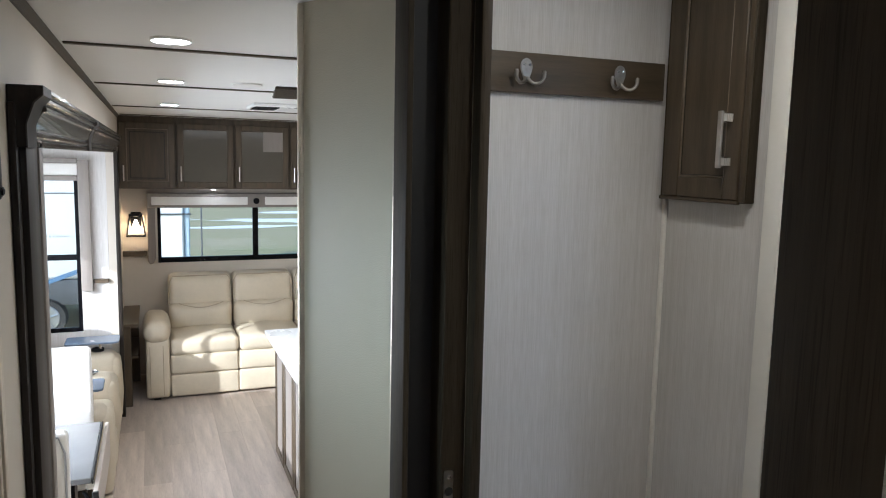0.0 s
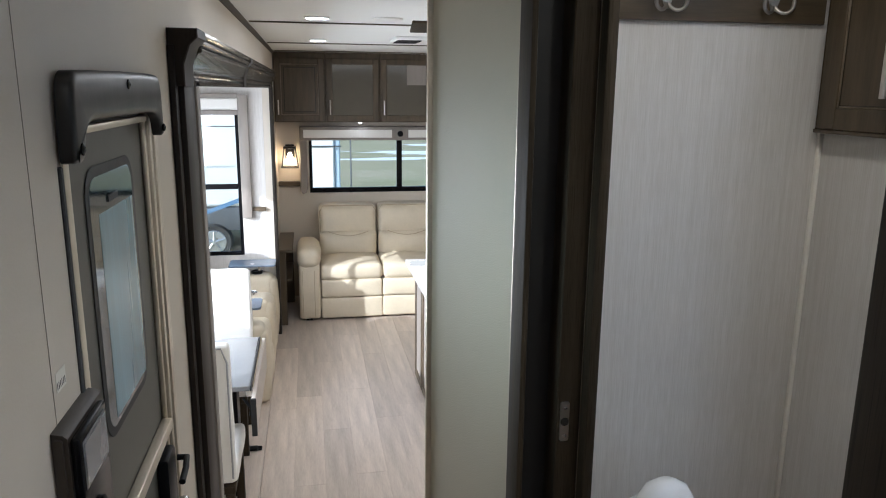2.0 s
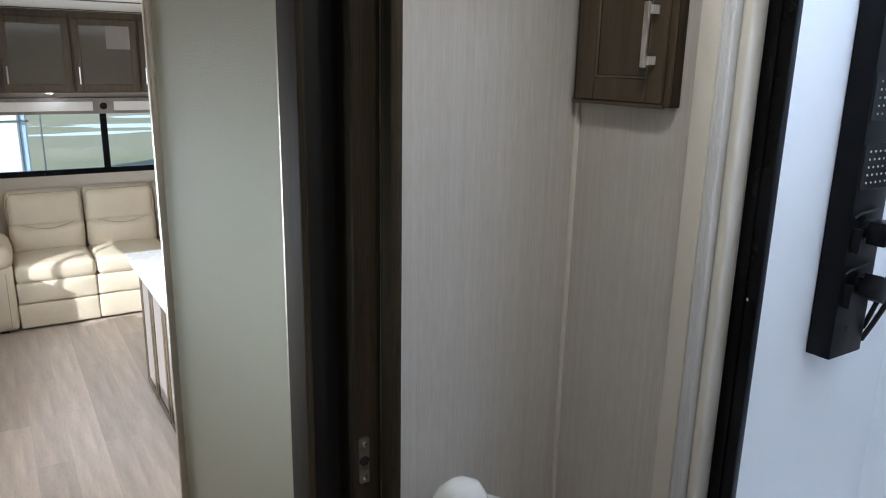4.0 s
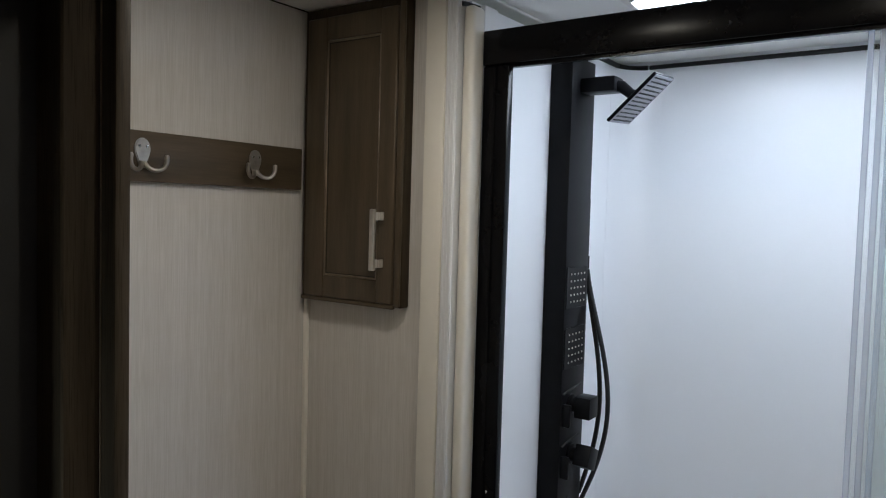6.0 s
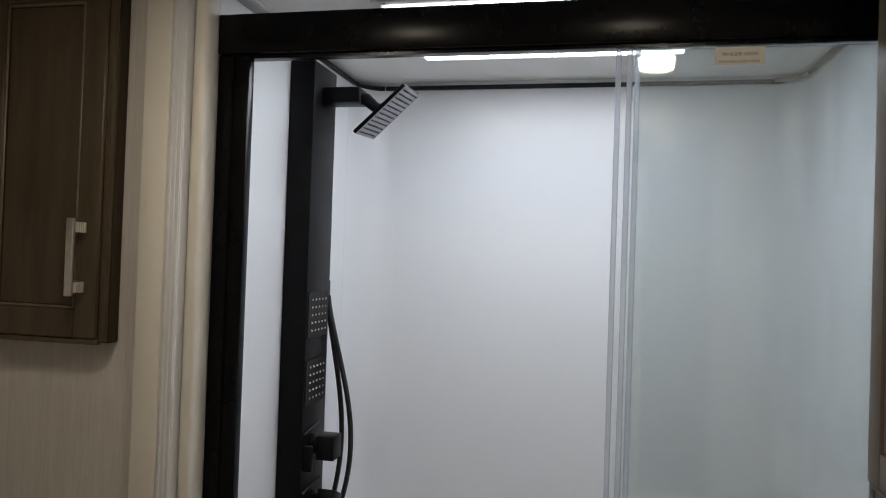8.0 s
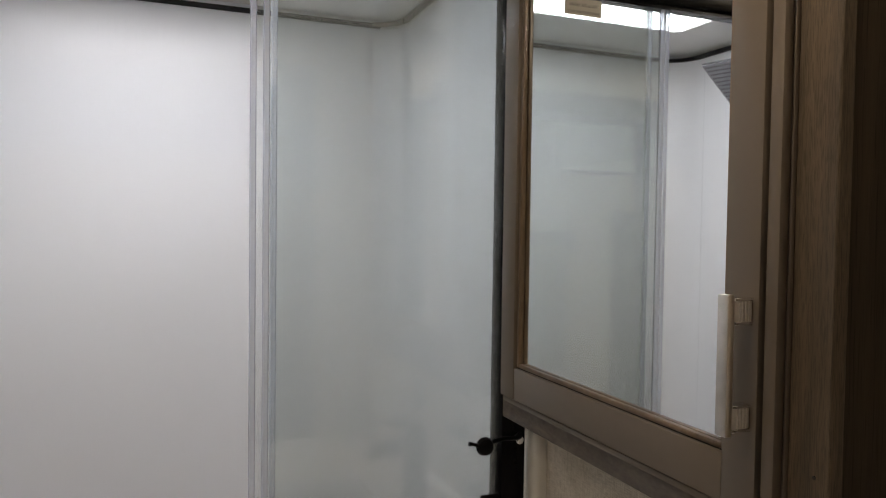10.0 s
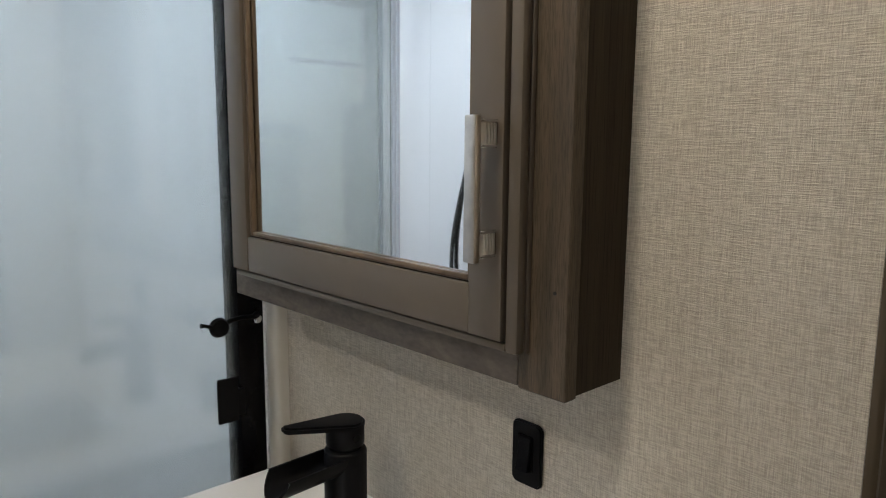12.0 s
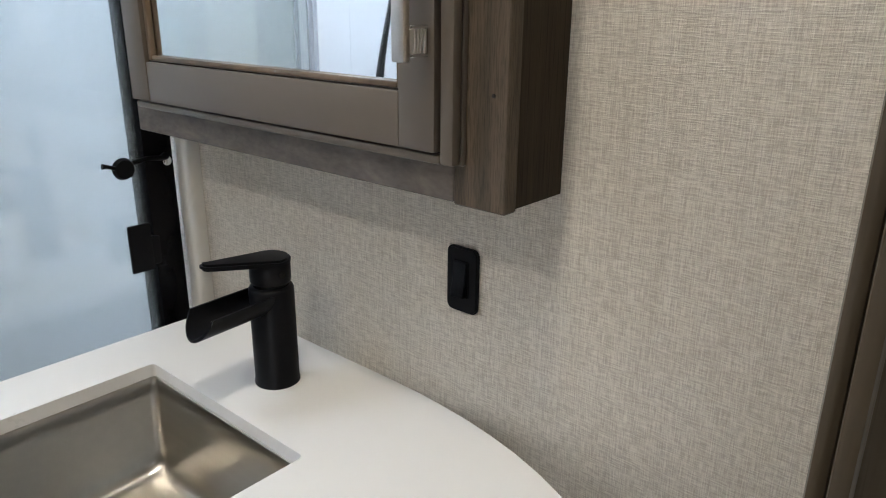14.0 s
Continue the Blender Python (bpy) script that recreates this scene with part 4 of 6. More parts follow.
def sink():
    x0, x1, y0, y1 = 1.088, 1.454, 0.181, 0.479
    zt = CT - 0.0203
    t = thing("sink", ((x0 + x1) / 2, (y0 + y1) / 2, zt - 0.17), "brushed stainless undermount rectangular sink", "sink")
    bm = bmesh.new()
    prof = [(0.0, 0.0), (0.010, 0.0), (0.0115, -0.003), (0.0125, -0.03), (0.016, -0.115), (0.019, -0.132), (0.026, -0.145), (0.037, -0.151), (0.09, -0.156), (0.135, -0.160)]
    rings = []
    for inset, z in prof:
        r = min(0.010 + max(0.0, inset - 0.012) * 0.9, (y1 - y0 - 2 * inset) / 2 - 0.0005)
        rings.append([bm.verts.new((x, y, zt + z)) for x, y in rounded(x0 + inset, y0 + inset, x1 - inset, y1 - inset, r, 6)])
    for a, b in zip(rings, rings[1:]):
        for i in range(len(a)):
            bm.faces.new((a[i], a[(i + 1) % len(a)], b[(i + 1) % len(a)], b[i]))
    bm.faces.new(rings[-1])
    bmesh.ops.recalc_face_normals(bm, faces=bm.faces)
    bmesh.ops.reverse_faces(bm, faces=bm.faces)
    part("bowl", bm, STEEL, t)
    part("drain", spun([(0.036, 0.0), (0.034, 0.004), (0.026, 0.002), (0.01, 0.002)], ((x0 + x1) / 2, (y0 + y1) / 2, zt - 0.160), 24), CHROME, t)
    rim = boxes((x0 + 0.003, y0 + 0.003, zt - 0.006, x0 + 0.0105, y1 - 0.003, zt - 0.0003), (x0 + 0.0107, y0 + 0.003, zt - 0.006, x1 - 0.003, y0 + 0.0105, zt - 0.0003))
    part("rim", rim, PLASTIC, t, "pale sealant line")


sink()


def faucet():
    cx, cy = 1.270, 0.097
    t = thing("faucet", (cx, cy, CT), "matte black single-lever waterfall faucet on the vanity top", "faucet")
    part("body", spun([(0.0315, 0), (0.0315, 0.004), (0.0305, 0.006), (0.0305, 0.140), (0.029, 0.143), (0.0265, 0.145)], (cx, cy, CT + 0.0002), 40), MATTE, t)
    # open trough spout, rising back to the body and cut square at the lip
    bm = bmesh.new()
    n, rings = 14, []
    d0, d1 = Vector((cx, cy + 0.012, CT + 0.128)), Vector((cx + 0.004, cy + 0.124, CT + 0.122))
    ax = (d1 - d0).normalized()
    side = Vector((ax.y, -ax.x, 0)).normalized()
    up = side.cross(ax)
    for s in range(7):
        u = s / 6
        c = d0.lerp(d1, u)
        wid = 0.0275 + 0.002 * u
        outer, inner = [], []
        lift = 0.016 * max(0.0, 1 - u * 1.6)
        for k in range(n + 1):
            a = math.pi * k / n
            cut = 0.020 * (1 - math.sin(a)) if s == 6 else 0
            p = c - ax * cut
            outer.append(p + side * math.cos(a) * wid - up * (math.sin(a) * 0.031 - 0.010))
            inner.append(p + side * math.cos(a) * (wid - 0.0035) - up * (math.sin(a) * 0.0275 - 0.010 - lift * math.sin(a)))
        ring = [bm.verts.new(v) for v in outer] + [bm.verts.new(v) for v in reversed(inner)]
        rings.append(ring)
    for a, b in zip(rings, rings[1:]):
        for k in range(len(a)):
            bm.faces.new((a[k], a[(k + 1) % len(a)], b[(k + 1) % len(a)], b[k]))
    m = n + 1
    for ring in (rings[0], rings[-1]):
        for k in range(n):
            bm.faces.new((ring[k], ring[k + 1], ring[2 * m - 2 - k], ring[2 * m - 1 - k]))
    bmesh.ops.recalc_face_normals(bm, faces=bm.faces)
    part("spout", bm, MATTE, t, "open black trough spout")
    part("collar", spun([(0.024, 0.140), (0.024, 0.150)], (cx, cy, CT), 32), BLACK, t)
    lv = part("lever", spun([(0.0265, 0.150), (0.0275, 0.153), (0.0275, 0.178), (0.026, 0.180), (0.018, 0.182)], (cx, cy, CT), 32), MATTE, t)
    pts = []
    for i in range(13):
        a = -math.pi / 2 + math.pi * i / 12
        pts.append((0.0875 + 0.010 * math.cos(a), 0.010 * math.sin(a)))
    for i in range(13):
        a = math.pi / 2 + math.pi * i / 12
        pts.append((0.0 + 0.0285 * math.cos(a), 0.0285 * math.sin(a)))
    bm = prism(pts, "z", 0.0, 0.0095, 0.003, 2)
    for v in bm.verts:
        v.co.z += 0.0 if v.co.x < 0.02 else (v.co.x - 0.02) * 0.17
        if v.co.z < 0.004 and v.co.x > 0.03:
            v.co.z += 0.003
    bmesh.ops.rotate(bm, verts=bm.verts, cent=(0, 0, 0), matrix=Matrix.Rotation(radians(86), 3, 'Z'))
    bmesh.ops.translate(bm, verts=bm.verts, vec=(cx, cy, CT + 0.1755))
    part("paddle", bm, MATTE, lv)
    part("button", spun([(0.006, 0), (0.006, 0.004), (0.003, 0.005)], (cx - 0.0275, cy, CT + 0.165), 14, "x"), BLACK, t)


faucet()


def wall_switch():
    x0, x1, z0, z1 = 0.9955, 1.0435, 1.078, 1.162
    t = thing("light_switch", (1.02, -0.01, 1.12), "black rocker light switch on the woven wall", "switch")
    part("plate", prism(rounded(x0, z0, x1, z1, 0.009, 5), "y", -0.0097, -0.003, 0.002, 2), MATTE, t)
    part("bezel", prism(rounded(1.007, 1.098, 1.032, 1.146, 0.003, 3), "y", -0.003, -0.001, 0.0008), BLACK, t)
    part("rocker", prism([(-0.001, 1.10), (0.007, 1.101), (0.003, 1.122), (0.001, 1.144), (-0.001, 1.144)], "x", 1.0095, 1.0295, 0.0008), BLACK, t)


wall_switch()


def toilet():
    cx, cy = 1.05, 1.62
    t = thing("toilet", (cx, cy, 0), "white porcelain toilet with closed lid below the hook rail", "toilet")
    def ell(rx, ry, z, oy=0):
        return [(cx + rx * math.cos(2 * math.pi * k / 32), cy + oy + ry * math.sin(2 * math.pi * k / 32), z) for k in range(32)]
    def loft(rows):
        bm = bmesh.new()
        rs = [[bm.verts.new(p) for p in r] for r in rows]
        for a, b in zip(rs, rs[1:]):
            for k in range(32):
                bm.faces.new((a[k], a[(k + 1) % 32], b[(k + 1) % 32], b[k]))
        bm.faces.new(rs[0])
        bm.faces.new(rs[-1])
        bmesh.ops.recalc_face_normals(bm, faces=bm.faces)
        return bm
    part("pedestal", loft([ell(0.13, 0.2, 0), ell(0.12, 0.19, 0.05), ell(0.10, 0.15, 0.18), ell(0.15, 0.2, 0.26), ell(0.175, 0.23, 0.30)]), PORCELAIN, t)
    part("seat", loft([ell(0.178, 0.233, 0.301), ell(0.183, 0.238, 0.31), ell(0.178, 0.233, 0.323)]), PORCELAIN, t)
    part("lid", loft([ell(0.176, 0.231, 0.324), ell(0.18, 0.235, 0.332), ell(0.15, 0.20, 0.341), ell(0.05, 0.07, 0.344)]), PORCELAIN, t)
    part("tank", loft([ell(0.10, 0.06, 0.3445, 0.13), ell(0.085, 0.055, 0.385, 0.13), ell(0.062, 0.04, 0.42, 0.13), ell(0.025, 0.018, 0.437, 0.13)]), PORCELAIN, t)


toilet()

# unseen hallway puck and its lamp, added to brighten side wall and panel
puck_light(0.34, -0.35, BC, "unseen round white hallway puck light, added as fill")
lamp("hall_fill_lamp", 'AREA', look((0.34, -0.35, BC - 0.03), (0.34, -0.35, 0)), P_HALL, (1, 0.89, 0.74), disk=0.1)
# added cool fill from the unseen hallway end; no window stands there
lamp("hall_end_fill", 'AREA', look((0.08, -1.55, 1.35), (0.08, 0, 1.25)), P_END_FILL, (0.92, 0.97, 1.0), size=0.6, size_y=1.1)


# ---- entry door ----
def entry_door():
    t = thing("entry_door", (XL, 1.33, LF), "closed taupe entry door with dark tinted window and aluminium frame", "door", "", "structure")
    part("leaf", boxes((XL - 0.05, DY0 + 0.003, LF + 0.02, XL - 0.016, DY1 - 0.003, DZ1 - 0.003)), GREY_PAINT, t)
    for y0, y1, x in ((DY0 + 0.001, DY0 + 0.024, 0.004), (DY0 + 0.028, DY0 + 0.044, -0.004), (DY1 - 0.085, DY1 - 0.070, -0.006), (DY1 - 0.066, DY1 - 0.048, 0.0), (DY1 - 0.043, DY1 - 0.024, 0.004), (DY1 - 0.019, DY1 - 0.001, 0.002)):
        part("frame", boxes((XL - 0.0155, y0, LF, XL + x, y1, DZ1 - 0.02), bevel=0.003, seg=2), SILVER_TRIM, t, "champagne aluminium frame")
    part("frame", boxes((XL - 0.0155, DY0 + 0.045, 1.491, XL + 0.0, DY1 - 0.086, 1.503), bevel=0.003, seg=2), SILVER_TRIM, t)
    part("gasket", boxes((XL - 0.029, DY0 - 0.012, LF, XL + 0.004, DY0 - 0.0005, 1.457), bevel=0.002), RUBBER, t)
    w = part("window", prism(rounded(1.105, 0.99, 1.41, 1.437, 0.05, 6), "x", XL - 0.0158, XL - 0.0138, 0.0008), RUBBER, t, "black framed tinted window")
    part("pane", prism(rounded(1.122, 1.006, 1.393, 1.42, 0.035, 5), "x", XL - 0.0137, XL - 0.0132), SMOKED, w)
    # bluish reflection on the dark pane, painted as a flat panel
    part("pane_reflection", boxes((XL - 0.0131, 1.165, 1.015, XL - 0.0127, 1.385, 1.36)), REFLECTION_BLUE, w, "pale blue panel painted as the reflection in the glass")
    part("latch_tab", boxes((XL - 0.0131, 1.22, 1.372, XL - 0.0105, 1.28, 1.384), bevel=0.001), RUBBER, w)
    part("push_bar", boxes((XL - 0.0155, 1.012, 0.83, XL + 0.006, 1.50, 0.857), bevel=0.004, seg=2), SILVER_TRIM, t, "cream screen door push bar")
    lk = part("lock", boxes((XL - 0.0155, 1.41, 0.60, XL + 0.01, 1.49, 0.80), bevel=0.008, seg=2), MATTE, t, "black lock body")
    part("lever", bar([(XL + 0.01, 1.50, 0.76), (XL + 0.03, 1.50, 0.76), (XL + 0.034, 1.46, 0.755), (XL + 0.034, 1.41, 0.75)], 0.007), MATTE, lk)
    part("lever", bar([(XL + 0.01, 1.50, 0.66), (XL + 0.022, 1.50, 0.66), (XL + 0.024, 1.47, 0.65), (XL + 0.024, 1.43, 0.64)], 0.006), CHROME, lk)


lamp("entry_window_daylight", 'AREA', look((XL - 0.005, 1.27, 1.21), (0.6, 1.50, 1.18)), P_ENTRY, (0.88, 1.0, 0.95), size=0.24, size_y=0.36, spread=radians(80))
# streaky pale blue: the door glass's reflection put into colour
REFLECTION_BLUE = material("painted_glass_reflection", (0.15, 0.26, 0.31), 0.28, vary=0.3, scale=3, stretch=(1, 6, 0.3), coat=0.0, rough_vary=0.04)
entry_door()


def head_pad():
    """Black padded cover over the door's head, with a tab at either end."""
    pts = [(0.948, 1.466), (0.952, 1.555), (0.966, 1.574), (0.99, 1.580), (1.50, 1.584), (1.525, 1.574), (1.537, 1.545), (1.540, 1.47), (1.532, 1.460), (1.520, 1.466), (1.510, 1.492), (1.49, 1.506), (1.45, 1.512), (1.06, 1.513), (1.025, 1.508), (1.005, 1.494), (0.996, 1.478), (0.992, 1.464), (0.980, 1.459), (0.955, 1.460)]
    t = thing("door_head_pad", (XL, 1.25, 1.39), "black vinyl padded bumper over the entry door", "head bumper")
    for _ in range(2):
        pts = [(p[0] * w + q[0] * (1 - w), p[1] * w + q[1] * (1 - w)) for p, q in zip(pts, pts[1:] + pts[:1]) for w in (0.75, 0.25)]
    bm = prism(pts, "x", XL + 0.005, XL + 0.020)
    for inset, lift in ((0.002, 0.003), (0.004, 0.0025), (0.006, 0.0012)):
        front = [f for f in bm.faces if len(f.verts) == len(pts) and f.normal.x > 0.5]
        bmesh.ops.inset_region(bm, faces=front, thickness=inset, depth=lift)
        bm.normal_update()
    part("cover", bm, BLACK_VINYL, t)
    for y, z in ((0.972, 1.478), (1.25, 1.562), (1.526, 1.478)):
        part("rivet", spun([(0.008, 0), (0.008, 0.003), (0.004, 0.005)], (XL + 0.0255, y, z), 16, "x"), BLACK, t)
    part("bracket", boxes((XL + 0.0005, 0.98, 1.537, XL + 0.0048, 1.50, 1.57)), RUBBER, t)


BLACK_VINYL = material("black_padded_vinyl", (0.010, 0.009, 0.008), 0.36, vary=0.2, scale=9, bump=0.2, bump_scale=25, rough_vary=0.08, spec=0.4)
head_pad()


def control_panel():
    t = thing("control_panel", (XL, 0.9, 0.86), "brown wall box with a black touch screen controller", "control panel")
    part("box", prism([(XL + 0.0002, 0.86), (XL + 0.0002, 1.150), (XL + 0.014, 1.147), (XL + 0.019, 1.142), (XL + 0.019, 0.86)], "y", 0.824, 0.978, 0.005, 2), BOX_BROWN, t)
    s = part("tablet", boxes((XL + 0.0192, 0.832, 0.95, XL + 0.031, 0.952, 1.140), bevel=0.005, seg=3), BLACK, t)
    part("screen_rim", boxes((XL + 0.0312, 0.841, 1.066, XL + 0.0322, 0.941, 1.131), bevel=0.0004), GUNMETAL, s, "thin grey screen rim")
    part("screen", boxes((XL + 0.0323, 0.845, 1.070, XL + 0.0328, 0.937, 1.127), bevel=0.0002), SCREEN, s, "grey unlit screen")
    part("button", spun([(0.017, 0), (0.017, 0.005), (0.013, 0.007)], (XL + 0.0312, 0.885, 1.015), 24, "x"), MATTE, s)
    l = thing("wall_label", (XL, 0.88, 1.19), "small white barcode label stuck on the wall", "label")
    part("sheet", boxes((XL + 0.0003, 0.866, 1.186, XL + 0.001, 0.901, 1.212)), PAPERLABEL, l)
    for k in range(6):
        part("bar", boxes((XL + 0.0011, 0.868 + 0.0055 * k, 1.190, XL + 0.0014, 0.8695 + 0.0055 * k, 1.199)), INK, l)


TAUPE_BOARD_DARK = material("taupe_joint", (0.26, 0.23, 0.19), 0.6, vary=0.1, scale=10)
BOX_BROWN = material("brown_plastic_box", (0.040, 0.031, 0.024), 0.5, vary=0.1, scale=8, bump=0.1, bump_scale=200)
SCREEN = material("unlit_screen", (0.16, 0.17, 0.18), 0.2, vary=0.05, scale=3, coat=0.5)
control_panel()
structure("wall_seam", boxes((XL + 0.0002, 0.8535, 0.0, XL + 0.0007, 0.855, BC)), TAUPE_BOARD_DARK, "thin joint in the side wall panel", "trim")


# ---- slide-out room ----
SXO = -1.25
structure("slide_floor", boxes((SXO, SY0 + 0.03, LF - 0.05, XL - 0.001, SY1 - 0.001, LF + 0.03)), FLOORING, "slide-out platform floor", "floor")
structure("slide_ceiling", boxes((SXO, SY0, SZ1, XL - 0.061, SY1, SZ1 + 0.04)), CEIL, "white slide-out ceiling", "ceiling")
structure("wall_slide_near", boxes((SXO, SY0 - 0.04, LF, XL - 0.061, SY0, SZ1)), CREAM, "cream near end wall of the slide-out", "wall")
EX0, EX1, EZ0, EZ1 = -1.02, -0.545, 0.115, 1.37
structure("wall_slide_end", boxes((SXO, SY1, LF, EX0, SY1 + 0.04, SZ1), (EX1, SY1, LF, XL - 0.061, SY1 + 0.04, SZ1), (EX0, SY1, LF, EX1, SY1 + 0.04, EZ0), (EX0, SY1, EZ1, EX1, SY1 + 0.04, SZ1)), PAPER, "light end wall of the slide-out around its window", "wall")
OW = ((2.75, 4.45, 0.52, 1.35), (4.95, 6.0, 0.30, 1.15))
ob_parts = [(SXO - 0.04, SY0, LF, SXO, OW[0][0], SZ1), (SXO - 0.04, OW[0][1], LF, SXO, OW[1][0], SZ1), (SXO - 0.04, OW[1][1], LF, SXO, SY1 + 0.04, SZ1)]
for y0, y1, z0, z1 in OW:
    ob_parts += [(SXO - 0.04, y0, LF, SXO, y1, z0), (SXO - 0.04, y0, z1, SXO, y1, SZ1)]
structure("wall_slide_outer", boxes(*ob_parts), CREAM, "cream outer wall of the slide-out with two windows", "wall")


for y0, y1, z0, z1 in OW:
    lamp("window_daylight", 'AREA', look((SXO + 0.01, (y0 + y1) / 2, (z0 + z1) / 2), (0, (y0 + y1) / 2, (z0 + z1) / 2 - 0.2)), P_SKY * (y1 - y0), (1.0, 0.98, 0.94), size=(y1 - y0) * 0.95, size_y=(z1 - z0) * 0.95)


def end_window():
    t = thing("window_slide_end", (-0.78, SY1, EZ0), "tall end window with black frame and raised shade", "window", "", "structure")
    y = SY1
    for b in ((EX0, EZ0, EX0 + 0.03, EZ1), (EX1 - 0.03, EZ0, EX1, EZ1), (EX0 + 0.03, EZ0, EX1 - 0.03, EZ0 + 0.035), (EX0 + 0.03, EZ1 - 0.03, EX1 - 0.03, EZ1)):
        part("frame", boxes((b[0], y + 0.004, b[1], b[2], y + 0.03, b[3]), bevel=0.003), BLACK, t)
    part("rail", boxes((EX0 + 0.031, y + 0.006, 0.70, EX1 - 0.031, y + 0.026, 0.745), bevel=0.003), BLACK, t)
    g = part("pane", boxes((EX0 + 0.02, y + 0.014, EZ0 + 0.02, EX1 - 0.02, y + 0.018, EZ1 - 0.02)), WINDOW, t)
    g.visible_shadow = False
    # grey boards of the shade surround and the shade roll
    part("side_board", boxes((EX1 + 0.002, y - 0.05, 0.45, EX1 + 0.085, y - 0.0005, 1.50), bevel=0.006, seg=2), TAUPE_BOARD, t, "taupe window side board")
    part("head_board", boxes((EX0 - 0.1, y - 0.052, 1.472, EX1 + 0.0015, y - 0.0005, 1.512), bevel=0.004), TAUPE_BOARD, t)
    part("shade", boxes((EX0 - 0.02, y - 0.04, 1.375, EX1 + 0.001, y - 0.002, 1.471), bevel=0.006, seg=2), WHITE_VINYL, t, "raised white shade")
    part("head_board", boxes((EX0 - 0.1, y - 0.052, 1.335, EX1 + 0.0015, y - 0.0005, 1.3745), bevel=0.004), TAUPE_BOARD, t)
    lg = single("wall_ledge", boxes((EX1 + 0.088, y - 0.03, 0.51, XL - 0.064, y - 0.0003, 0.545), bevel=0.004), WOOD_H, "small dark wooden ledge on the slide-out wall", "ledge")


TAUPE_BOARD = material("taupe_valance_board", (0.24, 0.21, 0.185), 0.5, vary=0.1, scale=8, stretch=(3, 3, 0.4), bump=0.08, bump_scale=60)
end_window()
for k, (y0, y1, z0, z1) in enumerate(OW):
    t = thing("window_slide_%d" % (k + 1), (SXO, (y0 + y1) / 2, z0), "black-framed side window of the slide-out", "window", "", "structure")
    for b in ((y0, z0, y0 + 0.03, z1), (y1 - 0.03, z0, y1, z1), (y0 + 0.03, z0, y1 - 0.03, z0 + 0.03), (y0 + 0.03, z1 - 0.03, y1 - 0.03, z1), ((y0 + y1) / 2 - 0.015, z0 + 0.03, (y0 + y1) / 2 + 0.015, z1 - 0.03)):
        part("frame", boxes((SXO - 0.03, b[0], b[1], SXO - 0.005, b[2], b[3])), BLACK, t)


DARK_STAIN = material("dark_stained_moulding", (0.024, 0.019, 0.015), 0.5, vary=0.3, scale=7, stretch=(4, 4, 0.4), spec=0.18)


def slide_fascia():
    t = thing("slide_fascia", (XL, 4.2, LF), "dark-stained moulded fascia around the slide-out opening", "trim", "", "structure")
    part("post", boxes((XL + 0.0005, 1.765, LF, XL + 0.016, 1.80, 1.655), bevel=0.004, seg=2), DARK_STAIN, t)
    part("post", boxes((XL + 0.0005, 1.80, LF, XL + 0.03, 1.955, 1.655), bevel=0.004, seg=2), DARK_STAIN, t)
    part("post", boxes((XL + 0.0005, 1.956, LF, XL + 0.022, 2.0, 1.58), bevel=0.005, seg=2), DARK_STAIN, t)
    part("post", boxes((XL + 0.0005, 2.001, LF, XL + 0.03, 2.055, 1.58), bevel=0.006, seg=2), TAUPE_BOARD, t, "lighter inner edge of the post")
    # corner block and crown moulding
    crown = [(XL + a, z - 0.012) for a, z in ((0.0005, 1.572), (0.030, 1.573), (0.030, 1.586), (0.021, 1.588), (0.033, 1.598), (0.033, 1.606), (0.023, 1.609), (0.029, 1.614), (0.050, 1.654), (0.059, 1.657), (0.059, 1.665), (0.048, 1.668),
             (0.063, 1.677), (0.063, 1.684), (0.053, 1.687), (0.068, 1.696), (0.068, 1.704), (0.0005, 1.704))]
    part("crown", prism(crown, "y", 1.92, 3.45), CROWN, t, "glossy grey-brown crown moulding")
    part("crown", prism(crown, "y", 3.58, 6.42), CROWN, t)
    big = [(XL + 0.0005, 1.56), (XL + 0.036, 1.56), (XL + 0.036, 1.61), (XL + 0.052, 1.655), (XL + 0.070, 1.672), (XL + 0.070, 1.692), (XL + 0.0005, 1.692)]
    part("corner_block", prism(big, "y", 1.775, 1.919, 0.003), DARK_STAIN, t)
    part("corner_block", prism(big, "y", 3.451, 3.579, 0.003), DARK_STAIN, t)
    part("post", boxes((XL + 0.0005, 6.33, LF, XL + 0.03, 6.45, 1.574), bevel=0.005, seg=2), DARK_STAIN, t)


CROWN = material("glossy_stained_moulding", (0.052, 0.043, 0.034), 0.24, vary=0.2, scale=6, stretch=(4, 0.4, 4), coat=0.3)
slide_fascia()


# ---- living room ceiling ----
for k, y in enumerate((2.62, 4.0, 5.8, 7.0)):
    structure("batten_%d" % (k + 1), boxes((XL + 0.03, y - 0.014, LC - 0.007, XR, y + 0.014, LC - 0.0003), bevel=0.002), WOOD_H, "slim dark ceiling batten", "trim")
structure("cove_left", prism([(XL + 0.0005, LC - 0.0005), (XL + 0.0005, LC - 0.022), (XL + 0.006, LC - 0.02), (XL + 0.009, LC - 0.012), (XL + 0.018, LC - 0.006), (XL + 0.02, LC - 0.0005)], "y", 1.46, YR), WOOD, "dark cove moulding between side wall and ceiling", "trim")
for x, y in ((0.065, 2.40), (0.095, 3.70), (0.125, 5.40)):
    puck_light(x, y, LC, "round white recessed living room puck light, lit")
for y in (2.42, 3.70, 5.46):
    puck_light(1.65, y, LC, "round white recessed living room puck light, lit")
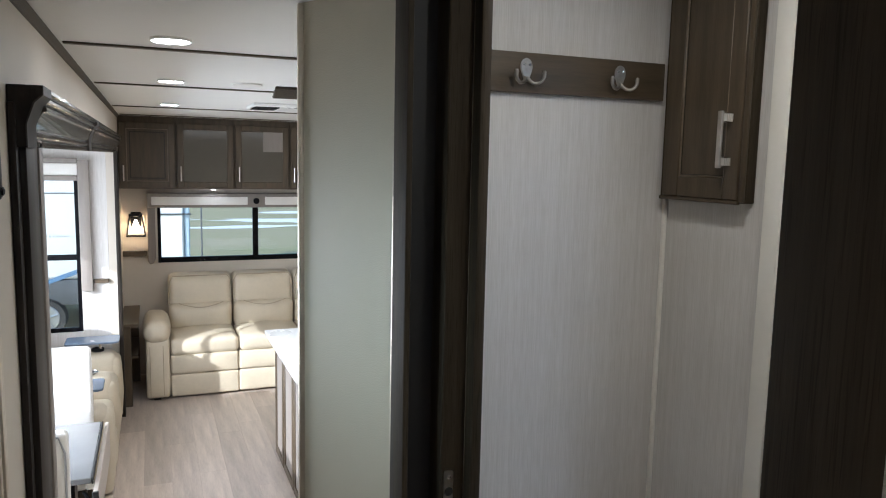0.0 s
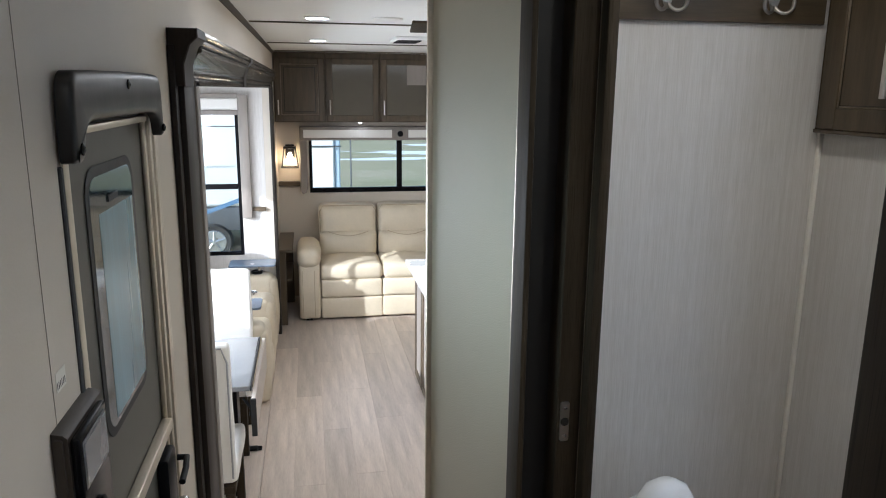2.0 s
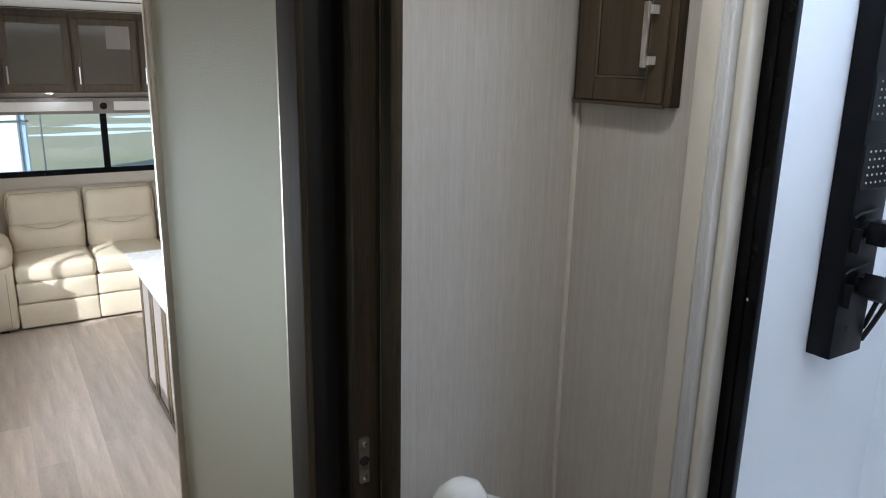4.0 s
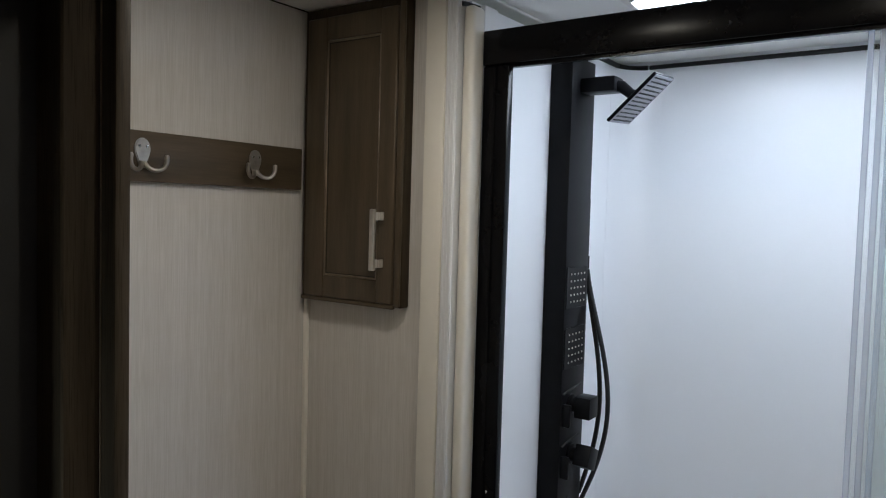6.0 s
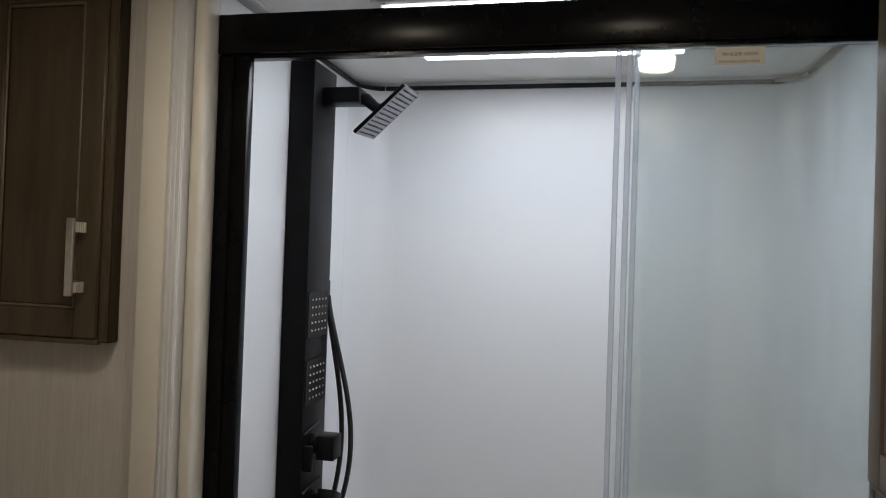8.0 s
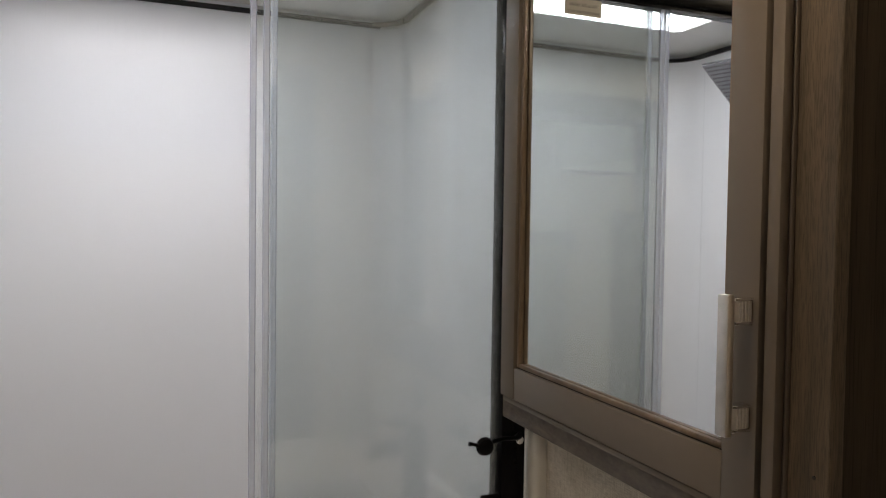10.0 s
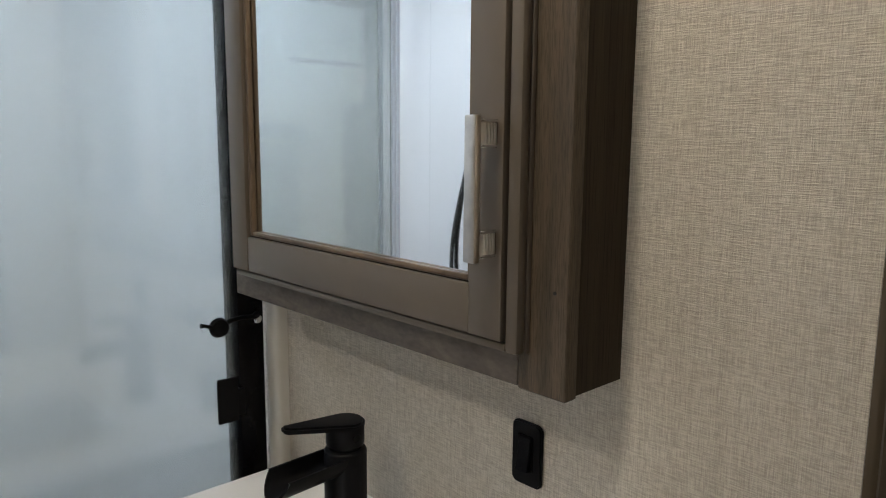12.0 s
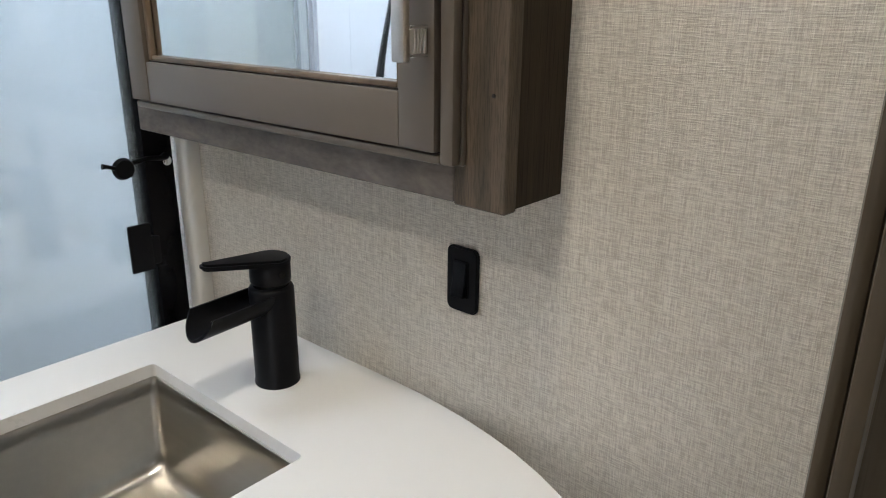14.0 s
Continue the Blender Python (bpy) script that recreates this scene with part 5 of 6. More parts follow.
lamp("living_puck_lamp", 'AREA', look((0.9, 4.0, LC - 0.03), (0.9, 4.0, 0)), P_LIVING, (1, 0.91, 0.78), size=1.6, size_y=2.4)


def air_vent():
    t = thing("ceiling_vent", (0.95, 5.0, LC), "white ceiling air outlet with louvres and round holes", "air vent")
    part("body", boxes((0.62, 4.86, LC - 0.022, 1.35, 5.24, LC - 0.0003), bevel=0.008, seg=2), PLASTIC, t)
    for k in range(7):
        part("slat", boxes((0.64, 4.90 + 0.045 * k, LC - 0.028, 0.80, 4.918 + 0.045 * k, LC - 0.0222), bevel=0.002), MATTE, t)
    for k in range(8):
        part("hole", spun([(0.017, 0), (0.017, -0.001), (0.015, -0.0012)], (0.86 + 0.05 * k, 4.92, LC - 0.022), 12), RUBBER, t)
    t2 = thing("smoke_detector", (0.44, 3.68, LC), "flat white round ceiling cover", "detector")
    part("cover", spun([(0.075, 0), (0.075, -0.008), (0.06, -0.014), (0.01, -0.015)], (0.44, 3.68, LC - 0.0002), 32), PLASTIC, t2)


air_vent()


def ceiling_fan():
    cx, cy, z = 1.02, 2.68, LC - 0.115
    t = thing("ceiling_fan", (cx, cy, LC), "dark grey ceiling fan with flat blades at rest", "fan")
    part("rod", bar([(cx, cy, LC - 0.0005), (cx, cy, z + 0.03)], 0.015), MATTE, t)
    part("motor", spun([(0.03, 0.06), (0.09, 0.04), (0.10, 0.0), (0.08, -0.04), (0.02, -0.05)], (cx, cy, z), 32), MATTE, t)
    for k in range(4):
        bm = boxes((0.12, -0.07, -0.005, 0.60, 0.07, 0.005), bevel=0.003)
        bmesh.ops.rotate(bm, verts=bm.verts, cent=(0, 0, 0), matrix=Matrix.Rotation(radians(10), 3, 'X'))
        bmesh.ops.rotate(bm, verts=bm.verts, cent=(0, 0, 0), matrix=Matrix.Rotation(radians(176 + 90 * k), 3, 'Z'))
        bmesh.ops.translate(bm, verts=bm.verts, vec=(cx, cy, z))
        part("blade", bm, JAMB, t)


ceiling_fan()


# ---- rear wall: overhead cabinets, window, lantern ----
def overhead_cabinet(x0, x1, glazed, label):
    z0, z1, yf = 1.237, 1.893, 7.24
    t = thing("overhead_cabinet", ((x0 + x1) / 2, 7.4, z0), label, "cabinet", "overhead cabinets on the rear wall")
    part("body", boxes((x0 + 0.0005, yf, z0, x1 - 0.0005, YR - 0.0005, z1), bevel=0.002), WOOD, t)
    d0, d1, e0, e1, fy = x0 + 0.012, x1 - 0.012, z0 + 0.012, z1 - 0.05, yf - 0.0185
    d = part("door", boxes((d0, fy + 0.012, e0, d1, yf - 0.0005, e1)), WOOD, t)
    w = 0.055
    for b in ((d0, e0, d0 + w, e1), (d1 - w, e0, d1, e1)):
        part("stile", boxes((b[0], fy - 0.004, b[1], b[2], fy + 0.0115, b[3]), bevel=0.003), WOOD, d)
    for b in ((d0 + w, e0, d1 - w, e0 + w), (d0 + w, e1 - w, d1 - w, e1)):
        part("rail", boxes((b[0], fy - 0.004, b[1], b[2], fy + 0.0115, b[3]), bevel=0.003), WOOD, d)
    part("glass" if glazed else "panel", boxes((d0 + w, fy + 0.005, e0 + w, d1 - w, fy + 0.0115, e1 - w)), SMOKED_GREY if glazed else WOOD, d, "dark grey glass" if glazed else "")
    if not glazed:
        for k, mat in ((0.0, PALE_EDGE), (0.028, GROOVE)):
            a0, a1, c0, c1 = d0 + w + k, d1 - w - k, e0 + w + k, e1 - w - k
            for b in ((a0, c0, a0 + 0.008, c1), (a1 - 0.008, c0, a1, c1), (a0 + 0.008, c0, a1 - 0.008, c0 + 0.008), (a0 + 0.008, c1 - 0.008, a1 - 0.008, c1)):
                part("bead", boxes((b[0], fy + 0.0025, b[1], b[2], fy + 0.0049, b[3]), bevel=0.001), mat, d)
    h = part("handle", bar([(d0 + 0.03, fy - 0.03, e0 + 0.06), (d0 + 0.03, fy - 0.03, e0 + 0.20)], 0.006, 8), NICKEL, d, "nickel bar handle")
    for z in (e0 + 0.075, e0 + 0.185):
        part("post", bar([(d0 + 0.03, fy - 0.004, z), (d0 + 0.03, fy - 0.03, z)], 0.005, 8), NICKEL, h)
    return t


SMOKED_GREY = material("grey_cabinet_glass", (0.080, 0.070, 0.052), 0.12, vary=0.08, scale=2, coat=0.1, rough_vary=0.03)
overhead_cabinet(-0.278, 0.215, False, "dark maple overhead cabinet with a panelled wood door")
overhead_cabinet(0.215, 0.742, True, "dark maple overhead cabinet with a grey glass door")
oc = overhead_cabinet(0.742, 1.268, True, "dark maple overhead cabinet with grey glass and a painted reflection")
# thin taupe rectangle paints a reflection seen in this door's glass
part("reflection_patch", boxes((1.01, 7.2188, 1.60, 1.20, 7.2196 + 0.0, 1.79)), TAUPE_BOARD, oc, "pale patch painted as a reflection in the glass")
overhead_cabinet(1.268, 1.795, True, "dark maple overhead cabinet with a grey glass door")
overhead_cabinet(1.795, 2.69, False, "dark maple overhead cabinet with a panelled wood door")
structure("cabinet_crown", boxes((XL + 0.0005, 7.21, 1.8935, XR, YR, LC - 0.0005), bevel=0.001), WOOD_H, "dark top moulding over the overhead cabinets", "trim")
ul = thing("under_cabinet_light", (0.55, 7.33, 1.237), "small round light under the overhead cabinets, lit", "light")
part("bezel", spun([(0.03, 0), (0.03, -0.006), (0.026, -0.008)], (0.55, 7.33, 1.2368), 20), PLASTIC, ul)
part("diffuser", spun([(0.024, -0.008), (0.018, -0.011), (0.003, -0.012)], (0.55, 7.33, 1.2366), 20), PUCK, ul)


def rear_window():
    t = thing("window_rear", (1.0, YR, RZ0), "wide black-framed rear window with a mullion and taupe valance", "window", "", "structure")
    y = YR
    for b in ((RX0, RZ0, RX0 + 0.03, RZ1), (RX1 - 0.03, RZ0, RX1, RZ1), (RX0 + 0.03, RZ0, RX1 - 0.03, RZ0 + 0.05), (RX0 + 0.03, RZ1 - 0.03, RX1 - 0.03, RZ1), (0.945, RZ0 + 0.05, 1.0, RZ1 - 0.03)):
        part("frame", boxes((b[0], y - 0.008, b[1], b[2], y + 0.03, b[3]), bevel=0.003), BLACK, t)
    for x0, x1 in ((RX0 + 0.02, 0.95), (0.995, RX1 - 0.02)):
        g = part("pane", boxes((x0, y + 0.012, RZ0 + 0.03, x1, y + 0.016, RZ1 - 0.02)), WINDOW, t)
        g.visible_shadow = False
    part("latch", boxes((0.52, y - 0.014, 0.518, 0.60, y - 0.0085, 0.536), bevel=0.002), MATTE, t)
    v = part("valance", boxes((-0.05, y - 0.11, 1.045, 2.04, y - 0.0005, 1.185), bevel=0.006, seg=2), TAUPE_BOARD, t, "taupe valance box")
    for x0, x1 in ((-0.012, 0.885), (1.055, 1.99)):
        part("insert", boxes((x0, y - 0.116, 1.072, x1, y - 0.1105, 1.152), bevel=0.002), WHITE_VINYL, v, "pale fabric insert")
    part("knob", spun([(0.03, 0), (0.03, -0.012), (0.015, -0.016)], (0.97, y - 0.11, 1.112), 20, "y"), MATTE, v)
    part("side_board", prism([(-0.05, 1.0445), (-0.05, 0.53), (-0.035, 0.50), (0.0, 0.51), (0.02, 0.56), (0.02, 1.0445)], "y", y - 0.10, y - 0.0005, 0.004), TAUPE_BOARD, t, "taupe valance side")


rear_window()


def wall_lantern():
    cx, y, z = -0.152, YR, 0.885
    t = thing("wall_lantern", (cx, y, 0.77), "black metal lantern sconce with a glowing bulb", "wall light")
    part("backplate", boxes((cx - 0.045, y - 0.014, 0.86, cx + 0.045, y - 0.0005, 1.0), bevel=0.004), MATTE, t)
    part("cap", boxes((cx - 0.062, y - 0.13, 0.965, cx + 0.062, y - 0.0145, 0.985), bevel=0.004), MATTE, t)
    for sx in (-1, 1):
        for sy in (0, 1):
            part("bar", bar([(cx + sx * 0.055, y - 0.022 - 0.10 * sy, 0.964), (cx + sx * 0.082, y - 0.016 - 0.115 * sy, 0.775)], 0.005, 8), MATTE, t)
    for p, q in (((-1, 0), (1, 0)), ((-1, 1), (1, 1)), ((-1, 0), (-1, 1)), ((1, 0), (1, 1))):
        part("ring", bar([(cx + p[0] * 0.082, y - 0.016 - 0.115 * p[1], 0.775), (cx + q[0] * 0.082, y - 0.016 - 0.115 * q[1], 0.775)], 0.005, 8), MATTE, t)
    part("bulb", spun([(0.012, 0.05), (0.014, 0.03), (0.028, 0.0), (0.026, -0.025), (0.008, -0.04)], (cx, y - 0.073, 0.88), 20), BULB, t, "glowing warm bulb")
    part("socket", spun([(0.014, 0.085), (0.014, 0.048)], (cx, y - 0.073, 0.88), 16), MATTE, t)
    lamp("lantern_lamp", 'POINT', pose(cx, y - 0.073, 0.86), 3.0, (1, 0.68, 0.38), radius=0.035)


wall_lantern()
single("lantern_ledge", boxes((XL + 0.002, YR - 0.05, 0.575, -0.06, YR - 0.0005, 0.625), bevel=0.004), WOOD_H, "dark wooden ledge below the lantern", "ledge")


# ---- seating ----
def sofa():
    x0, yf, yb = -0.10, 6.68, YR - 0.08
    t = thing("sofa", (0.95, 7.1, LF), "cream leather reclining sofa against the rear wall", "sofa")
    seats = [(0.115, 0.70), (0.705, 1.29), (1.295, 1.88)]
    part("base", boxes((0.12, yf + 0.05, LF + 0.03, 1.875, yb - 0.05, LF + 0.30)), LEATHER, t)
    for i, (a, b) in enumerate(seats):
        part("footrest", cushion(a, yf - 0.005, LF + 0.02, b, yf + 0.10, LF + 0.222, 0.018, (0, 0.008, 0), i), LEATHER, t)
        part("front_panel", cushion(a, yf - 0.015, LF + 0.226, b, yf + 0.12, LF + 0.40, 0.022, (0, 0.016, 0), i + 5), LEATHER, t)
        part("seat_cushion", cushion(a, yf - 0.02, LF + 0.395, b, yf + 0.56, LF + 0.545, 0.045, (0, 0.012, 0.03), i + 9), LEATHER, t)
        part("lumbar", cushion(a + 0.005, yf + 0.45, LF + 0.50, b - 0.005, yf + 0.68, LF + 0.775, 0.06, (0, 0.045, 0), i + 13), LEATHER, t)
        bm = cushion(a + 0.002, yf + 0.50, LF + 0.70, b - 0.002, yf + 0.74, LF + 1.03, 0.055, (0, 0.03, 0.01), i + 17)
        for v in bm.verts:
            v.co.y += (v.co.z - LF - 0.7) * 0.12
        back = part("backrest", bm, LEATHER, t)
        seam = []
        for k in range(15):
            u = k / 14
            seam.append((a + 0.09 + (b - a - 0.18) * u, yf + 0.412 - 0.008 * math.sin(math.pi * u), LF + 0.785 - 0.045 * math.sin(math.pi * u)))
        part("seam", bar(seam, 0.004, 6), PIPING, back)
        edge = [(a + 0.012, yf + 0.515, LF + 0.76), (a + 0.012, yf + 0.54, LF + 0.97), (a + 0.045, yf + 0.553, LF + 1.022), (b - 0.045, yf + 0.553, LF + 1.022), (b - 0.012, yf + 0.54, LF + 0.97), (b - 0.012, yf + 0.515, LF + 0.76)]
        part("piping", bar(edge, 0.005, 6), PIPING, back, "darker stitched edge piping")
    for a in (0.7025, 1.2925):
        part("joint", boxes((a - 0.002, yf + 0.01, LF + 0.03, a + 0.002, yf + 0.55, LF + 0.53)), PIPING, t)
    for a0, a1 in ((x0, 0.113), (1.882, 2.09)):
        arm = part("arm", cushion(a0 + 0.012, yf - 0.02, LF + 0.02, a1 - 0.004, yf + 0.80, LF + 0.56, 0.03, (0.006, 0.004, 0), 31), LEATHER, t)
        part("arm_pad", cushion(a0, yf - 0.045, LF + 0.52, a1, yf + 0.62, LF + 0.71, 0.075, (0.012, 0.01, 0.012), 33, 5), LEATHER, arm)
        for u in (0.045, 0.155):
            part("seam", bar([(a0 + u, yf - 0.0245, LF + 0.05), (a0 + u, yf - 0.0245, LF + 0.50)], 0.003, 6), PIPING, arm)
    for a in (0.0, 1.98):
        part("foot", boxes((a - 0.03, yf + 0.02, LF - 0.003, a + 0.03, yf + 0.08, LF + 0.03), (a - 0.03, yb - 0.15, LF - 0.003, a + 0.03, yb - 0.09, LF + 0.03)), RUBBER, t)


sofa()


def end_table():
    t = thing("end_table", (-0.22, 6.9, LF), "dark-stained end table beside the sofa", "side table")
    part("top", boxes((XL + 0.002, 6.56, 0.085, -0.135, 7.40, 0.115), bevel=0.004), WOOD_H, t)
    part("side", boxes((XL + 0.004, 6.58, LF, -0.20, 6.62, 0.0845), bevel=0.003), WOOD, t)
    part("side", boxes((XL + 0.004, 7.33, LF, -0.15, 7.37, 0.0845), bevel=0.003), WOOD, t)
    part("back", boxes((XL + 0.004, 6.6205, LF, XL + 0.02, 7.3295, 0.0845)), JAMB, t)
    part("shelf", boxes((XL + 0.0205, 6.6205, -0.2, -0.15, 7.3295, -0.18)), WOOD_H, t)


end_table()


def theater_seat():
    """Two recliners with a console, seen from their end: arms along x, backs to the slide-out's outer wall."""
    xf, xb = -0.275, -1.12
    t = thing("theater_seat", (-0.7, 5.5, LF), "cream leather theatre recliners with cup holders and tray tables", "recliner")
    part("base", boxes((xb + 0.06, 4.78, LF + 0.031, xf - 0.07, 6.28, LF + 0.25)), LEATHER, t)
    arms = ((4.74, 4.95), (5.42, 5.66), (6.12, 6.32))
    for i, (a, b) in enumerate(arms):
        arm = part("arm", cushion(xb + 0.05, a, LF + 0.04, xf - 0.025, b, LF + 0.60, 0.05, (0.02, 0.012, 0.015), i + 40), LEATHER, t)
        part("arm_front", cushion(xf - 0.09, a + 0.01, LF + 0.04, xf, b - 0.01, LF + 0.57, 0.04, (0.02, 0.006, 0), i + 44), LEATHER, arm)
        cxp, cyp, zp = xf - 0.16, (a + b) / 2, LF + 0.60
        part("cup_ring", spun([(0.048, 0.0), (0.048, 0.02), (0.042, 0.024), (0.038, 0.02), (0.038, 0.004)], (cxp, cyp, zp + 0.006), 28), CHROME if i == 1 else MATTE, arm, "round cup holder")
        part("cup_well", spun([(0.0375, 0.012), (0.03, 0.011)], (cxp, cyp, zp + 0.006), 24), RUBBER, arm)
    for i, (a, b) in enumerate(((4.955, 5.415), (5.665, 6.115))):
        part("seat_cushion", cushion(xb + 0.2, a, LF + 0.25, xf - 0.02, b, LF + 0.47, 0.05, (0.02, 0, 0.03), i + 50), LEATHER, t)
        part("footrest", cushion(xf - 0.1, a, LF + 0.05, xf - 0.005, b, LF + 0.28, 0.03, (0.02, 0, 0), i + 52), LEATHER, t)
        part("backrest", cushion(xb, a, LF + 0.40, xb + 0.27, b, LF + 1.0, 0.07, (0.03, 0, 0.02), i + 54), LEATHER, t)
    for y, z, x0, x1 in ((4.86, 0.105, -0.56, -0.31), (6.20, 0.075, -0.66, -0.27)):
        tr = part("tray", prism(rounded(x0, y - 0.12, x1, y + 0.12, 0.03, 4), "z", z, z + 0.016, 0.003), TRAY, t, "blue-grey swivel tray table")
        part("stem", bar([((x0 + x1) / 2 + 0.05, y, LF + 0.61), ((x0 + x1) / 2 + 0.05, y, z)], 0.012, 10), CHROME, tr)


TRAY = material("blue_grey_tray", (0.12, 0.15, 0.20), 0.25, vary=0.1, scale=6)
theater_seat()


def dinette_table():
    t = thing("dinette_table", (-0.65, 3.65, LF), "grey laminate dinette table with a lowered drop leaf", "table")
    part("top", boxes((-1.2, 3.30, 0.140, -0.275, 4.02, 0.166), bevel=0.004), TABLE_GREY, t)
    part("edge", boxes((-0.2745, 3.30, 0.139, -0.268, 4.02, 0.167), bevel=0.002), RUBBER, t, "black edge band")
    lf = part("leaf", boxes((-0.264, 3.22, -0.045, -0.243, 4.08, 0.138), bevel=0.003), LEAF_TAUPE, t, "lowered pale drop leaf")
    part("leaf_edge", boxes((-0.266, 3.208, -0.05, -0.241, 3.2195, 0.14), bevel=0.002), RUBBER, lf)
    part("hinge", boxes((-0.30, 3.33, 0.10, -0.266, 3.36, 0.1385), bevel=0.003), CHROME, t)
    part("strut", bar([(-0.31, 3.34, 0.09), (-0.27, 3.30, 0.05), (-0.275, 3.29, 0.02)], 0.008, 8), MATTE, t)
    for x in (-1.1, -0.4):
        part("leg", boxes((x - 0.03, 3.6, LF + 0.028, x + 0.03, 3.72, 0.1398), bevel=0.004), MATTE, t)


TABLE_GREY = material("grey_laminate", (0.17, 0.17, 0.17), 0.22, vary=0.06, scale=6)
LEAF_TAUPE = material("taupe_laminate", (0.40, 0.35, 0.30), 0.4, vary=0.08, scale=6)
dinette_table()


PIPING_GREY = material("grey_piping", (0.33, 0.33, 0.33), 0.6, vary=0.1, scale=30)


def dining_chair(cx, cy, facing, label, high=1.06):
    """An upholstered chair; facing +1 looks along y, -1 back."""
    t = thing("dining_chair", (cx, cy, LF), label, "chair", "dinette chairs")
    f = facing
    def b(x0, y0, z0, x1, y1, z1):
        ya, yb = sorted((cy + f * y0, cy + f * y1))
        return cx + x0, ya, z0, cx + x1, yb, z1
    part("seat", cushion(*b(-0.235, -0.03, LF + 0.41, 0.235, 0.42, LF + 0.50), 0.025, (0, 0, 0.012), 60), WHITE_VINYL, t)
    bm = cushion(*b(-0.235, -0.09, LF + 0.44, 0.235, -0.015, LF + high), 0.022, (0, 0.008, 0), 61)
    for v in bm.verts:
        v.co.y -= f * (v.co.z - LF - 0.44) * 0.06
    back = part("backrest", bm, WHITE_VINYL, t)
    yb = cy - f * 0.093
    rim = [(-0.222, LF + 0.47), (-0.226, LF + high - 0.08), (-0.205, LF + high - 0.014), (0.205, LF + high - 0.014), (0.226, LF + high - 0.08), (0.222, LF + 0.47)]
    part("piping", bar([(cx + a, yb - f * (z - LF - 0.44) * 0.06, z) for a, z in rim], 0.0045, 6), PIPING_GREY, back, "grey piping seam")
    part("seat_frame", boxes(b(-0.225, -0.06, LF + 0.37, 0.225, 0.41, LF + 0.409), bevel=0.004), JAMB, t)
    for sx in (-1, 1):
        for y in (-0.04, 0.38):
            part("leg", boxes(b(sx * 0.2 - 0.02, y - 0.02, LF + 0.028, sx * 0.2 + 0.02, y + 0.02, LF + 0.3695), bevel=0.004), JAMB, t)


dining_chair(-0.56, 3.10, 1, "white upholstered dining chair with dark legs, back to the stairs", 1.11)
dining_chair(-0.585, 4.44, -1, "white upholstered dining chair in full sunlight at the table")


# ---- kitchen island ----
def kitchen_island():
    t = thing("kitchen_island", (1.1, 4.5, LF), "dark-framed kitchen island cabinet with pale side panels", "island")
    part("body", boxes((0.795, 3.98, LF + 0.06, 1.55, 5.06, 0.2995)), WOOD, t)
    part("plinth", boxes((0.84, 4.0, LF - 0.003, 1.5, 5.04, LF + 0.0595)), JAMB, t)
    for y0, y1 in ((4.0, 4.34), (4.36, 4.70), (4.72, 5.04)):
        p = part("side_panel", boxes((0.783, y0 + 0.04, LF + 0.13, 0.7945, y1 - 0.04, 0.23), bevel=0.002), TAUPE_BOARD, t, "paler inset panel")
        for b in ((y0, LF + 0.08, y0 + 0.04, 0.28), (y1 - 0.04, LF + 0.08, y1, 0.28), (y0 + 0.04, LF + 0.08, y1 - 0.04, LF + 0.13), (y0 + 0.04, 0.23, y1 - 0.04, 0.28)):
            part("frame", boxes((0.775, b[0], b[1], 0.7945, b[2], b[3]), bevel=0.002), WOOD, t)
    single("island_worktop", boxes((0.715, 3.90, 0.30, 1.62, 5.12, 0.332), bevel=0.004, seg=2), SOLID, "white solid-surface island worktop in sunlight", "worktop")


kitchen_island()


def buckle():
    """A dark strap end with a clip, lying by the table."""
    t = thing("strap_buckle", (-0.33, 4.12, LF + 0.03), "black plastic strap buckle lying on the slide-out floor", "buckle")
    part("strap", boxes((-0.60, 4.10, LF + 0.0305, -0.375, 4.135, LF + 0.034)), RUBBER, t)
    part("clip", boxes((-0.3745, 4.092, LF + 0.0305, -0.32, 4.142, LF + 0.045), bevel=0.004, seg=2), MATTE, t)
    for y in (4.096, 4.112, 4.128):
        part("prong", boxes((-0.3195, y, LF + 0.033, -0.295, y + 0.009, LF + 0.043), bevel=0.002), MATTE, t)


buckle()


# ---- outside ----
GZ = -1.5
def ground_material():
    m = material("wet_grass_field", (0.28, 0.28, 0.14), 0.9, vary=0.4, scale=0.35, stretch=(0.35, 1.2, 1), second=(0.37, 0.32, 0.21))
    t = m.node_tree
    b = t.nodes["Principled BSDF"]
    src = b.inputs["Base Color"].links[0].from_socket
    co = t.nodes.new("ShaderNodeTexCoord")
    mp = t.nodes.new("ShaderNodeMapping")
    mp.inputs["Scale"].default_value = (0.10, 0.42, 1)
    t.links.new(co.outputs["Object"], mp.inputs[0])
    n = t.nodes.new("ShaderNodeTexNoise")
    n.inputs["Scale"].default_value, n.inputs["Detail"].default_value = 1.0, 4
    t.links.new(mp.outputs[0], n.inputs["Vector"])
    r = t.nodes.new("ShaderNodeMapRange")
    r.inputs["From Min"].default_value, r.inputs["From Max"].default_value = 0.585, 0.60
    t.links.new(n.outputs[0], r.inputs["Value"])
    mx = t.nodes.new("ShaderNodeMix")
    mx.data_type = 'RGBA'
    t.links.new(r.outputs[0], mx.inputs[0])
    t.links.new(src, mx.inputs[6])
    mx.inputs[7].default_value = (0.8, 0.82, 0.85, 1)
    t.links.new(mx.outputs[2], b.inputs["Base Color"])
    return m


